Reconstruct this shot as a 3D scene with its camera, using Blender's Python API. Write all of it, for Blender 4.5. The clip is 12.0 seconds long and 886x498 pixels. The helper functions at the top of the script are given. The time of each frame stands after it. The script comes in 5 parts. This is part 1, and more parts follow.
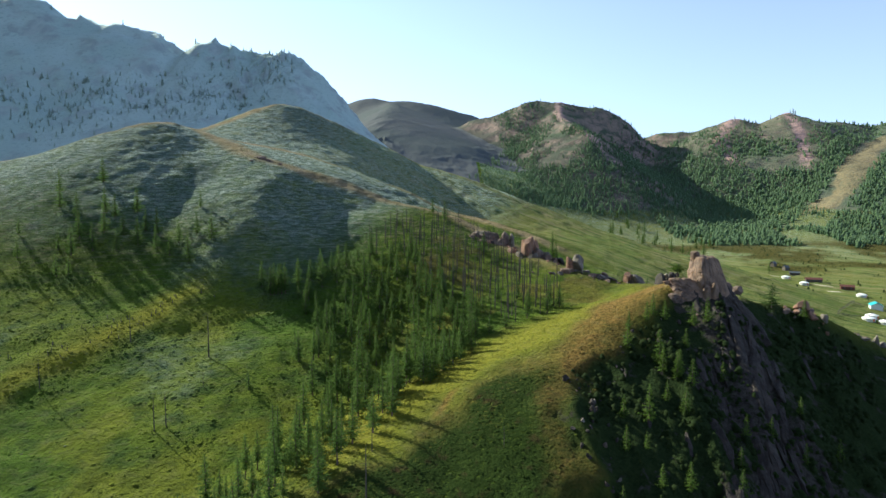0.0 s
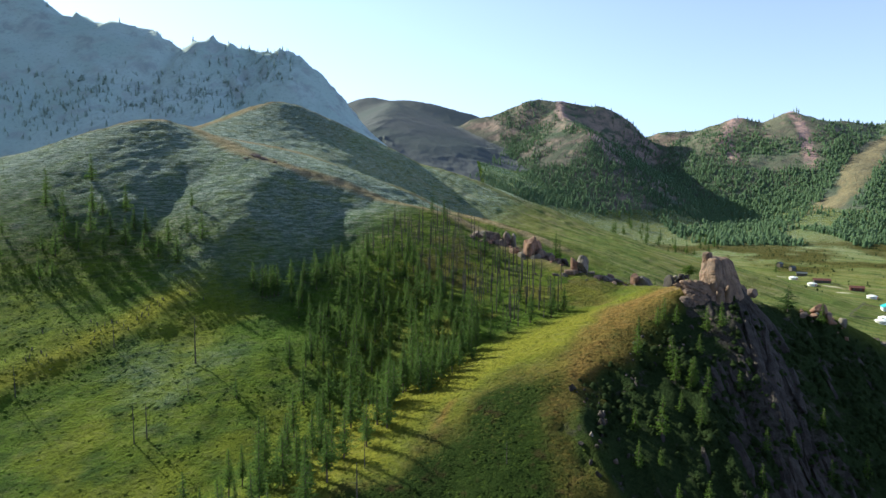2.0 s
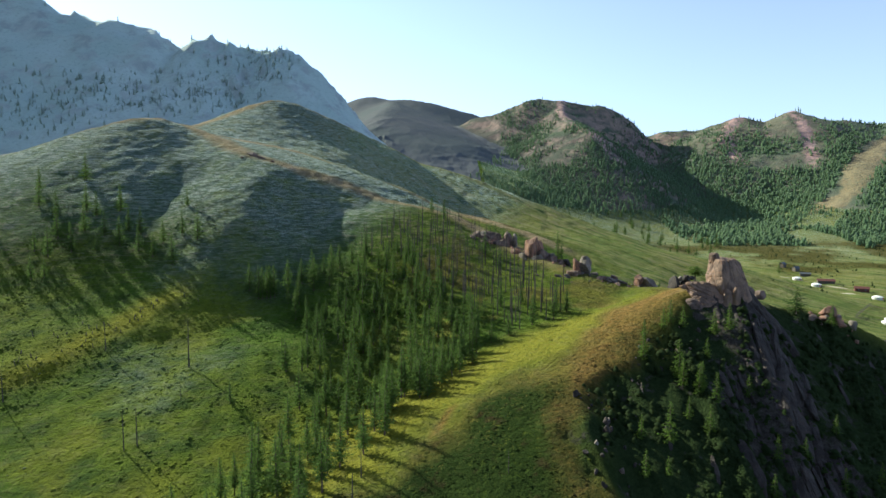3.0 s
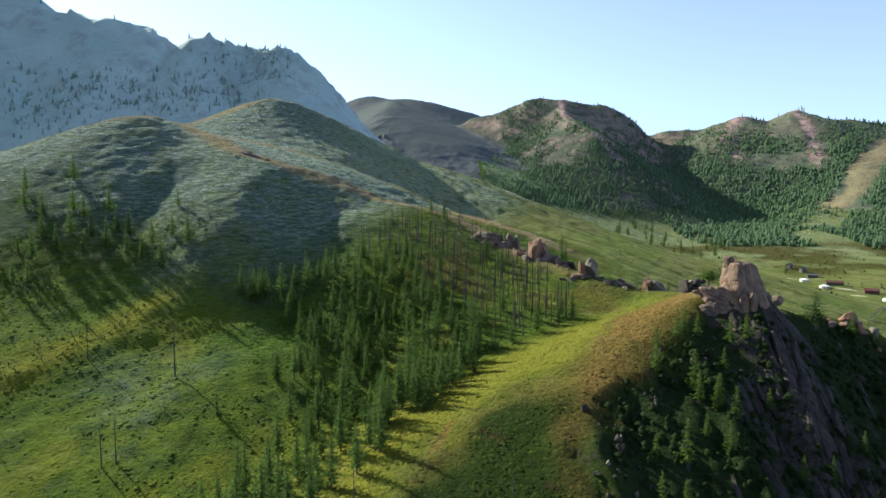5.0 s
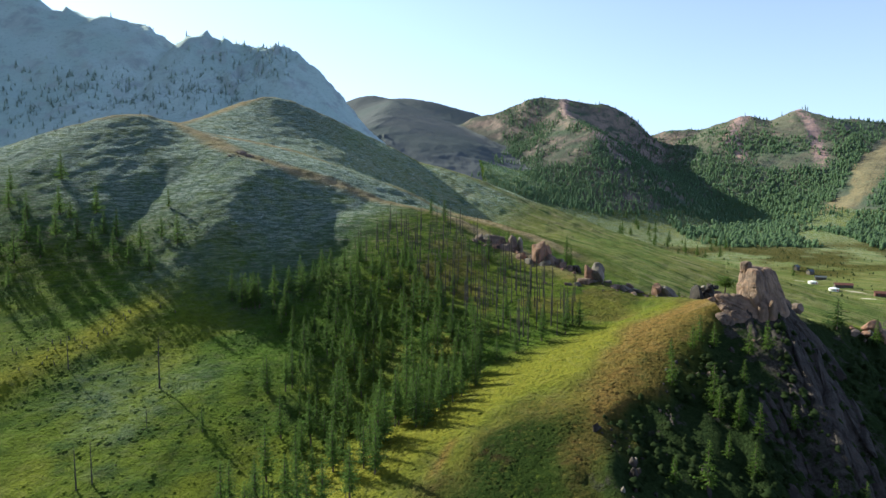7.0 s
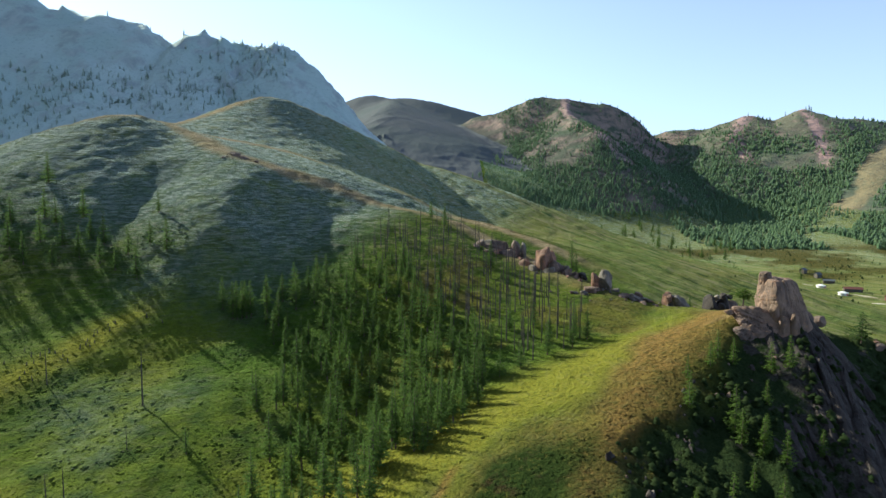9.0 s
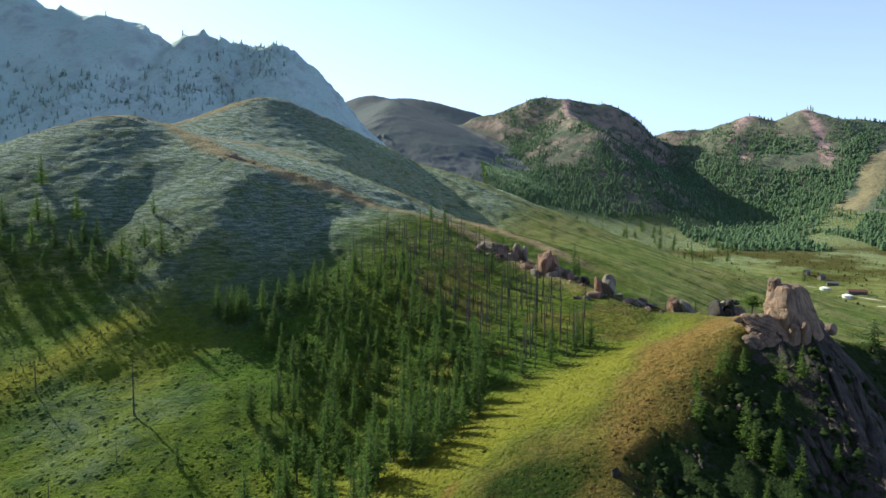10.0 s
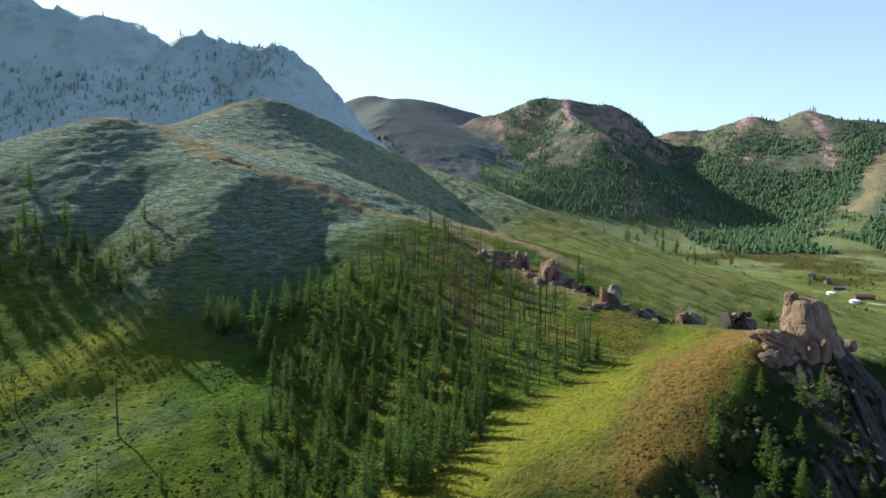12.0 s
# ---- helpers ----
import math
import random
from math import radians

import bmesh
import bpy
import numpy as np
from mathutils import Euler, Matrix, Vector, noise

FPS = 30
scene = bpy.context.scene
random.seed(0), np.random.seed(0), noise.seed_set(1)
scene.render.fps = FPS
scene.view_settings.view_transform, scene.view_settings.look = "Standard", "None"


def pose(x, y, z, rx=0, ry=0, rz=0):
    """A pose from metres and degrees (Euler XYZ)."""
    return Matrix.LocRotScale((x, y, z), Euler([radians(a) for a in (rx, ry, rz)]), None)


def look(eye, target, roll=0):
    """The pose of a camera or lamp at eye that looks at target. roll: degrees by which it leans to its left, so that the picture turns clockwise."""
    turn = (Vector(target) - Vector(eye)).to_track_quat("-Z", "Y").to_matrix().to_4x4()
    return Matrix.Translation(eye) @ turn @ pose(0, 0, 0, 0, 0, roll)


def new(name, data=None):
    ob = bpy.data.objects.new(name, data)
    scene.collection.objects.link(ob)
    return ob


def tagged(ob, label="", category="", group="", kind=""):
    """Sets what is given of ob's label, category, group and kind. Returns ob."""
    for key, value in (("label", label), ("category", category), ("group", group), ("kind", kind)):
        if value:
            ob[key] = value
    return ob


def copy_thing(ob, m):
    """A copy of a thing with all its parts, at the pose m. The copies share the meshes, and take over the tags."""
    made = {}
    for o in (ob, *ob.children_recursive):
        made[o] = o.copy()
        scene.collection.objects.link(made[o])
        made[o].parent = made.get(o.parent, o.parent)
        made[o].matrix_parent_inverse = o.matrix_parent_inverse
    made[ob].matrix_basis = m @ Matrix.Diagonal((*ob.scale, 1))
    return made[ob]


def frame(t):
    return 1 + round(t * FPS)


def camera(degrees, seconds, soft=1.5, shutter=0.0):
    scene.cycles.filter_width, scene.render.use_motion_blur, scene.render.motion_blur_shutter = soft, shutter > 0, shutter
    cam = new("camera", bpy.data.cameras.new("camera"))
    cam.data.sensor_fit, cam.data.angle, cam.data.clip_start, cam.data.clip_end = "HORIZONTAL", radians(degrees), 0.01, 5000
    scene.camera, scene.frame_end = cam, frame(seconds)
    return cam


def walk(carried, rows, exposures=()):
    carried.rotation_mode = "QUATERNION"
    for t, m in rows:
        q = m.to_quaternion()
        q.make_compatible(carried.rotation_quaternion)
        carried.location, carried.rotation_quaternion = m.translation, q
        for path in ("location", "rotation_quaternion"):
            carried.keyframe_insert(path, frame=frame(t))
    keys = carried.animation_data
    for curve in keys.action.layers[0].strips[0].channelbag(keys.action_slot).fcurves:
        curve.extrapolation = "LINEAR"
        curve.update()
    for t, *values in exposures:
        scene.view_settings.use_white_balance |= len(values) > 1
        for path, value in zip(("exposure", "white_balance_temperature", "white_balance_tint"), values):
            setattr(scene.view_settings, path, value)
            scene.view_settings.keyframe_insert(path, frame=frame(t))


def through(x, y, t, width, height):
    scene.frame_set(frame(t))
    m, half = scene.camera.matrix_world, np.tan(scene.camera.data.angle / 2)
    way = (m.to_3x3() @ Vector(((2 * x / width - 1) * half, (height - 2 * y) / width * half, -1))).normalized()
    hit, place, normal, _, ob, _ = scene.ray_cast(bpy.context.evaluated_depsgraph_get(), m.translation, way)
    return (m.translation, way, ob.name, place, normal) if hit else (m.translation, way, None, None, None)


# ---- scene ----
cam = camera(73.0, 12.0)
METRES, DEEP, EYE, TILT, LEAN, TURN = 43.0, 1.424, 65.0, -4.5, 0.0, 0.0
ROWS = [
    (0.0, 0.0, 0.0, 0.0, 0.0, 0.0, -0.0),
    (0.5, 0.0047, 0.0457, 0.001, 0.03, 0.0, 0.01),
    (1.0, 0.0089, 0.0871, 0.0026, 0.04, -0.0, 0.01),
    (1.5, 0.0122, 0.1313, 0.0045, 0.08, -0.0, 0.02),
    (2.0, 0.0152, 0.172, 0.0062, 0.1, -0.01, 0.01),
    (2.5, 0.0179, 0.2152, 0.0091, 0.12, -0.02, 0.01),
    (3.0, 0.0194, 0.255, 0.0129, 0.14, -0.03, 0.01),
    (5.0, 0.0247, 0.4198, 0.0354, 0.2, -0.06, 0.01),
    (5.5, 0.0255, 0.4633, 0.0429, 0.22, -0.06, 0.01),
    (6.0, 0.0261, 0.5035, 0.0503, 0.24, -0.07, -0.0),
    (6.5, 0.0269, 0.5475, 0.0585, 0.25, -0.07, 0.0),
    (7.0, 0.0275, 0.5882, 0.0682, 0.27, -0.08, 0.01),
    (9.0, 0.0296, 0.7534, 0.1287, 0.34, -0.11, -0.0),
    (9.5, 0.0304, 0.7937, 0.1466, 0.36, -0.12, -0.01),
    (10.0, 0.0307, 0.8288, 0.1636, 0.37, -0.12, -0.02),
    (10.5, 0.0316, 0.8647, 0.183, 0.38, -0.12, -0.04),
    (11.0, 0.0328, 0.896, 0.2002, 0.38, -0.11, -0.04),
    (11.5, 0.0331, 0.928, 0.2188, 0.39, -0.13, -0.04),
    (12.0, 0.034, 0.9571, 0.2344, 0.4, -0.13, -0.04),
]
walk(cam, [(t, pose(0, 0, EYE, TILT, LEAN, TURN) @ pose(METRES * x, METRES * DEEP * y, METRES * z, 90 + pitch / DEEP, roll, yaw / DEEP)) for t, x, y, z, yaw, pitch, roll in ROWS],
     exposures=((0.0, 1.3, 4620, 9), (12.0, 1.3, 4620, 9)))

# ---- world, sun ----
SUN_AZIMUTH, SUN_HEIGHT = -49.5, 28.0  # degrees clockwise from +y, and above the horizon
world = bpy.data.worlds.new("sky")
scene.world = world
world.use_nodes = True
sky = world.node_tree.nodes.new("ShaderNodeTexSky")
sky.sky_type, sky.sun_disc = "NISHITA", False
sky.sun_elevation, sky.sun_rotation = radians(SUN_HEIGHT), radians(SUN_AZIMUTH)
sky.altitude, sky.air_density, sky.dust_density, sky.ozone_density = 1500, 1.0, 0.8, 0.6
background = world.node_tree.nodes["Background"]
background.inputs["Strength"].default_value = 0.070
haze = world.node_tree.nodes.new("ShaderNodeHueSaturation")  # a milky summer sky
haze.inputs["Hue"].default_value, haze.inputs["Saturation"].default_value = 0.49, 0.22
world.node_tree.links.new(sky.outputs["Color"], haze.inputs["Color"])
world.node_tree.links.new(haze.outputs["Color"], background.inputs["Color"])
sun = new("sun", bpy.data.lights.new("sun", "SUN"))
sun.data.energy, sun.data.angle, sun.data.color = 5.0, radians(0.53), (1.0, 0.81, 0.43)
a, e = radians(SUN_AZIMUTH), radians(SUN_HEIGHT)
sun.matrix_world = look((0, 0, 400), (-math.sin(a) * math.cos(e) * 100, -math.cos(a) * math.cos(e) * 100, 400 - 100 * math.sin(e)))

# ---- materials ----
class Nodes:
    """A short way to write node materials."""

    def __init__(self, name, roughness=0.9, gloss=0.25):
        self.material = bpy.data.materials.new(name)
        self.material.use_nodes = True
        self.tree = self.material.node_tree
        self.shader = self.tree.nodes["Principled BSDF"]
        self.shader.inputs["Roughness"].default_value = roughness
        self.shader.inputs["Specular IOR Level"].default_value = gloss

    def node(self, kind, **values):
        made = self.tree.nodes.new(kind)
        for key, value in values.items():
            self.put(made, key.replace("_", " "), value)
        return made

    def put(self, made, key, value):
        if isinstance(value, bpy.types.NodeSocket):
            self.tree.links.new(value, made.inputs[key])
        else:
            made.inputs[key].default_value = value

    def place(self, scale=(1, 1, 1), turn=(0, 0, 0), local=False):
        source = self.node("ShaderNodeTexCoord").outputs["Object"] if local else self.node("ShaderNodeNewGeometry").outputs["Position"]
        made = self.node("ShaderNodeMapping", Vector=source)
        made.inputs["Scale"].default_value, made.inputs["Rotation"].default_value = scale, turn
        return made.outputs["Vector"]

    def noise(self, where, scale, detail=4.0, roughness=0.55, distortion=0.0):
        return self.node("ShaderNodeTexNoise", Vector=where, Scale=scale, Detail=detail, Roughness=roughness, Distortion=distortion).outputs["Fac"]

    def ramp(self, value, low, high):
        made = self.node("ShaderNodeMapRange", Value=value)
        made.inputs["From Min"].default_value, made.inputs["From Max"].default_value = low, high
        made.interpolation_type = "SMOOTHSTEP"
        return made.outputs["Result"]

    def math(self, how, a, b):
        made = self.tree.nodes.new("ShaderNodeMath")
        made.operation = how
        made.use_clamp = True
        self.put(made, 0, a)
        self.put(made, 1, b)
        return made.outputs[0]

    def mix(self, amount, a, b):
        made = self.tree.nodes.new("ShaderNodeMix")
        made.data_type = "RGBA"
        for key, value in ((0, amount), (6, a), (7, b)):
            self.put(made, key, (*value, 1) if isinstance(value, tuple) else value)
        return made.outputs[2]

    def attribute(self, name):
        made = self.tree.nodes.new("ShaderNodeAttribute")
        made.attribute_name = name
        return made.outputs["Fac"]

    def random(self):
        return self.node("ShaderNodeObjectInfo").outputs["Random"]

    def island(self):
        return self.node("ShaderNodeNewGeometry").outputs["Random Per Island"]

    def bump(self, height, strength, distance, under=None):
        made = self.node("ShaderNodeBump", Height=height, Strength=strength, Distance=distance)
        if under is not None:
            self.put(made, "Normal", under)
        return made.outputs["Normal"]

    def done(self, colour, normal=None):
        self.put(self.shader, "Base Color", colour if isinstance(colour, bpy.types.NodeSocket) else (*colour, 1))
        if normal is not None:
            self.put(self.shader, "Normal", normal)
        return self.material


def grass_hills():
    n = Nodes("hill_grass", 1.0, 0.02)
    flat = n.place()
    streak = n.place((0.21, 0.21, 1.2))
    big, mid, small = n.noise(flat, 0.018, 5), n.noise(flat, 0.11, 7, 0.65), n.noise(flat, 0.8, 8, 0.75)
    lines = n.noise(streak, 0.9, 6, 0.68, 0.8)
    green = n.mix(n.ramp(big, 0.35, 0.65), (0.072, 0.12, 0.012), (0.13, 0.16, 0.014))
    green = n.mix(n.ramp(mid, 0.42, 0.68), green, (0.05, 0.08, 0.015))
    dry = n.mix(n.ramp(small, 0.3, 0.7), (0.235, 0.15, 0.038), (0.14, 0.086, 0.028))
    green = n.mix(n.math("MULTIPLY", n.attribute("straw"), n.ramp(small, 0.15, 0.5)), green, (0.205, 0.2, 0.015))
    amount = n.math("MULTIPLY", n.attribute("dry"), n.ramp(n.math("ADD", n.math("MULTIPLY", mid, 0.5), n.math("MULTIPLY", small, 0.5)), 0.12, 0.45))
    colour = n.mix(amount, green, dry)
    # Grey-green turf of the upper hill, paled and blued in place of haze.
    sage_haze = n.mix(n.ramp(n.noise(flat, 0.5, 6, 0.7), 0.4, 0.62), (0.125, 0.165, 0.11), (0.06, 0.09, 0.06))
    colour = n.mix(n.math("MULTIPLY", n.attribute("sage_haze"), n.ramp(mid, 0.3, 0.6)), colour, sage_haze)
    colour = n.mix(n.math("MULTIPLY", n.attribute("crest"), n.ramp(small, 0.2, 0.5)), colour, n.mix(n.ramp(mid, 0.35, 0.65), (0.37, 0.28, 0.18), (0.27, 0.20, 0.10)))
    scrub = n.ramp(n.noise(flat, 0.35, 6, 0.7), 0.56, 0.66)
    colour = n.mix(n.math("MULTIPLY", scrub, n.attribute("scrub")), colour, (0.045, 0.07, 0.025))
    colour = n.mix(n.math("MULTIPLY", n.ramp(lines, 0.5, 0.6), n.math("MULTIPLY", n.attribute("streaks"), 0.6)), colour, (0.20, 0.175, 0.085))
    colour = n.mix(n.math("MULTIPLY", n.ramp(lines, 0.47, 0.38), n.math("MULTIPLY", n.attribute("streaks"), 0.6)), colour, (0.045, 0.06, 0.02))
    colour = n.mix(n.math("MULTIPLY", n.ramp(small, 0.5, 0.62), 0.45), colour, (0.05, 0.07, 0.016))
    way = n.node("ShaderNodeMapping", Vector=n.place((1, 1, 1), (0, 0, radians(45))))
    way.inputs["Scale"].default_value = (0.012, 0.2, 0.09)
    colour = n.mix(n.math("MULTIPLY", n.attribute("flow"), n.ramp(mid, 0.25, 0.6)), colour, n.mix(n.ramp(big, 0.35, 0.65), (0.15, 0.19, 0.045), (0.185, 0.195, 0.06)))
    tracks_and_shade = n.noise(way.outputs["Vector"], 1.0, 6, 0.66, 1.1)
    colour = n.mix(n.math("MULTIPLY", n.ramp(tracks_and_shade, 0.5, 0.62), n.math("MULTIPLY", n.attribute("flow"), 0.75)), colour, (0.235, 0.215, 0.11))
    # Dark streaks paint the shade of the slope's terracettes; pale ones are tracks.
    colour = n.mix(n.math("MULTIPLY", n.ramp(tracks_and_shade, 0.48, 0.36), n.math("MULTIPLY", n.attribute("flow"), 0.85)), colour, (0.05, 0.08, 0.03))
    fleck = n.noise(flat, 1.7, 5, 0.7)
    colour = n.mix(n.math("MULTIPLY", n.ramp(fleck, 0.58, 0.68), 0.25), colour, (0.22, 0.24, 0.02))
    # Cool streaked sheen imitates haze and silvery highlights on the hillside.
    n.put(n.shader, "Sheen Weight", n.math("MULTIPLY", n.attribute("sage_haze"), n.math("ADD", n.math("MULTIPLY", n.ramp(lines, 0.42, 0.62), 0.42), 0.14)))
    n.put(n.shader, "Sheen Tint", (0.82, 0.95, 1.0, 1.0))
    n.put(n.shader, "Sheen Roughness", 0.5)
    # Dark shrub tones; below the brow they also paint the slope's shade.
    shrubs = n.mix(n.ramp(n.noise(flat, 0.22, 5, 0.65), 0.52, 0.72), (0.029, 0.045, 0.009), (0.046, 0.033, 0.015))
    colour = n.mix(n.math("MULTIPLY", n.attribute("heath_shade"), n.ramp(small, 0.25, 0.48)), colour, shrubs)
    # Near-black stone and greens carry the rock face's shade in their colour.
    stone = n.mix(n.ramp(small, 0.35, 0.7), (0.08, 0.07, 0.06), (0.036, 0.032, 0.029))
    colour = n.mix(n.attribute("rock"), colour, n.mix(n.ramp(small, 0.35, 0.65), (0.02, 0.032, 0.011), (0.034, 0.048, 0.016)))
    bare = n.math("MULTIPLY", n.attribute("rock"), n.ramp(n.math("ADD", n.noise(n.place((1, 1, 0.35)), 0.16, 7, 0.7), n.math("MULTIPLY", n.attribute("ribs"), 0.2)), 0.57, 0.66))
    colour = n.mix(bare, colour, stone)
    normal = n.bump(n.math("MULTIPLY", lines, n.attribute("streaks")), 1.0, 2.0)
    normal = n.bump(n.noise(flat, 0.36, 5, 0.65, 0.5), 1.0, 1.5, normal)
    normal = n.bump(n.noise(flat, 0.8, 5, 0.65), 1.0, 1.5, normal)
    return n.done(colour, normal)


def mountain_ground(name, grass, second, stone, dark_stone, rockiness, relief=1.0, haze_sheen=0.1):
    n = Nodes(name, 1.0, 0.02)
    flat = n.place()
    big, mid, small = n.noise(flat, 0.006, 5), n.noise(flat, 0.03, 7, 0.65), n.noise(flat, 0.25, 7, 0.7)
    ribs = n.noise(n.place((0.05, 0.05, 0.012)), 1.0, 7, 0.7, 0.6)
    colour = n.mix(n.ramp(big, 0.38, 0.62), grass, second)
    colour = n.mix(n.ramp(small, 0.5, 0.75), colour, tuple(v * 0.7 for v in second))
    colour = n.mix(n.math("MULTIPLY", n.ramp(n.attribute("dry"), 0.35, 0.8), n.ramp(small, 0.25, 0.6)), colour, (0.225, 0.18, 0.10))
    rock = n.mix(n.ramp(ribs, 0.35, 0.65), stone, dark_stone)
    bare = n.math("MULTIPLY", n.attribute("rock"), n.ramp(mid, 0.62 - rockiness, 0.74 - rockiness))
    colour = n.mix(bare, colour, rock)
    # Sheen veils the backlit slopes as haze would.
    n.put(n.shader, "Sheen Weight", haze_sheen)
    n.put(n.shader, "Sheen Roughness", 0.5)
    normal = n.bump(ribs, 0.6 * relief, 9.0)
    normal = n.bump(small, 0.7 * relief, 2.0, normal)
    return n.done(colour, normal)


def granite(name, light, dark, warm):
    n = Nodes(name, 0.85)
    where = n.place((1, 1, 0.45))
    big, small = n.noise(where, 0.35, 6, 0.6), n.noise(n.place(), 3.0, 8, 0.7)
    colour = n.mix(n.ramp(big, 0.35, 0.62), light, dark)
    colour = n.mix(n.math("MULTIPLY", n.ramp(n.noise(n.place(), 0.8, 5), 0.5, 0.7), 0.7), colour, warm)
    colour = n.mix(n.math("MULTIPLY", n.ramp(small, 0.5, 0.75), 0.6), colour, tuple(v * 0.45 for v in dark))
    normal = n.bump(n.noise(n.place((1, 1, 0.2)), 1.1, 6, 0.65, 0.8), 0.8, 0.6)
    normal = n.bump(small, 0.5, 0.12, normal)
    return n.done(colour, normal)


def foliage(name, first, second, third, haze_sheen=0.05):
    n = Nodes(name, 0.8, 0.08)
    colour = n.mix(n.island(), first, second)
    colour = n.mix(n.math("MULTIPLY", n.random(), 0.7), colour, third)
    # Sheen brightens backlit crowns, most on the far woods to suggest haze.
    n.put(n.shader, "Sheen Weight", haze_sheen)
    through = n.node("ShaderNodeBsdfTranslucent", Color=colour)
    both = n.node("ShaderNodeMixShader", Fac=0.5)
    n.tree.links.new(n.shader.outputs[0], both.inputs[1])
    n.tree.links.new(through.outputs[0], both.inputs[2])
    n.tree.links.new(both.outputs[0], n.tree.nodes["Material Output"].inputs["Surface"])
    return n.done(colour)


def plain(name, first, second, scale, roughness=0.8, relief=0.3):
    n = Nodes(name, roughness)
    grain = n.noise(n.place(), scale, 6, 0.65)
    return n.done(n.mix(n.ramp(grain, 0.35, 0.65), first, second), n.bump(grain, relief, 0.05))


MAT_GRASS = grass_hills()
# West mountain base colour paled and blued to imitate the haze before it.
MAT_WEST = mountain_ground("haze_paled_mountain", (0.40, 0.47, 0.46), (0.34, 0.42, 0.41), (0.36, 0.40, 0.40), (0.27, 0.31, 0.32), 0.16, 0.3, 0.1)
# The bluish shift in the next three grounds stands in for distance haze.
MAT_FAR = mountain_ground("haze_blued_far_heath", (0.115, 0.118, 0.125), (0.095, 0.105, 0.108), (0.14, 0.132, 0.135), (0.11, 0.11, 0.115), 0.05, 0.2, 0.0)
MAT_DOME = mountain_ground("mountain_heath", (0.092, 0.088, 0.075), (0.072, 0.092, 0.062), (0.42, 0.29, 0.25), (0.2, 0.155, 0.15), 0.24, 0.6, 0.0)
MAT_EAST = mountain_ground("mountain_meadow", (0.125, 0.12, 0.085), (0.085, 0.11, 0.072), (0.44, 0.28, 0.25), (0.2, 0.15, 0.15), 0.25, 0.6, 0.02)
MAT_GRANITE = granite("weathered_granite", (0.26, 0.175, 0.13), (0.13, 0.09, 0.07), (0.3, 0.17, 0.1))
MAT_RED_GRANITE = granite("rust_granite", (0.27, 0.155, 0.105), (0.15, 0.09, 0.066), (0.3, 0.14, 0.075))
MAT_GREY_GRANITE = granite("grey_granite", (0.22, 0.185, 0.155), (0.115, 0.098, 0.085), (0.2, 0.15, 0.115))
MAT_LARCH = foliage("larch_needles", (0.082, 0.135, 0.026), (0.122, 0.178, 0.032), (0.062, 0.102, 0.024), 0.0)
MAT_PINE = foliage("pine_needles", (0.045, 0.085, 0.018), (0.07, 0.115, 0.022), (0.05, 0.08, 0.02))
MAT_FRESH = foliage("fresh_needles", (0.085, 0.135, 0.018), (0.12, 0.175, 0.025), (0.075, 0.115, 0.018))
# Leaf colour lightened and blued in place of air haze over the far woods.
MAT_FAR_WOOD = foliage("haze_lightened_leaves", (0.115, 0.19, 0.09), (0.165, 0.24, 0.10), (0.11, 0.175, 0.09), 0.15)
# Needles far paler than the near larches, with haze mixed into the leaf colour.
MAT_PALE_WOOD = foliage("haze_paled_leaves", (0.37, 0.44, 0.39), (0.41, 0.47, 0.41), (0.35, 0.42, 0.37), 0.2)
MAT_BARK = plain("larch_bark", (0.075, 0.055, 0.042), (0.13, 0.095, 0.07), 6.0)
MAT_DEAD = plain("dead_wood", (0.042, 0.036, 0.03), (0.09, 0.076, 0.062), 6.0)
MAT_SCRUB = foliage("low_scrub", (0.12, 0.14, 0.055), (0.15, 0.165, 0.07), (0.11, 0.12, 0.045))
# Granite darkened to put the cliff's shade into its albedo; also dark boulders.
MAT_DARK_GRANITE = granite("shade_dark_granite", (0.058, 0.046, 0.041), (0.028, 0.023, 0.021), (0.056, 0.037, 0.03))
MAT_BROWN_GRANITE = granite("brown_granite", (0.21, 0.15, 0.12), (0.105, 0.078, 0.066), (0.22, 0.13, 0.085))
MAT_FELT = plain("white_felt", (0.72, 0.71, 0.68), (0.8, 0.79, 0.77), 3.0)
MAT_WHITE = plain("white_wall_paint", (0.70, 0.72, 0.72), (0.78, 0.8, 0.8), 2.0)
MAT_TEAL = plain("teal_roof_paint", (0.05, 0.32, 0.36), (0.08, 0.40, 0.42), 2.0, 0.5)
MAT_RUST = plain("rust_red_roof", (0.10, 0.04, 0.032), (0.14, 0.06, 0.045), 2.0, 0.6)
MAT_TIMBER = plain("grey_timber", (0.08, 0.068, 0.055), (0.13, 0.11, 0.09), 5.0)
MAT_GREY_ROOF = plain("grey_sheet_roof", (0.07, 0.075, 0.08), (0.11, 0.115, 0.12), 3.0, 0.5)
MAT_SAND = plain("pale_bare_soil", (0.42, 0.36, 0.27), (0.52, 0.46, 0.36), 1.2)
MAT_DOOR = plain("orange_door_paint", (0.42, 0.13, 0.04), (0.5, 0.18, 0.06), 4.0)
# Bush leaves darkened along with the cliff, its shade included in the colour.
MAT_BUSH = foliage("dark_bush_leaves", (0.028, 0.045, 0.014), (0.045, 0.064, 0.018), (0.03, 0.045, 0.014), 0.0)
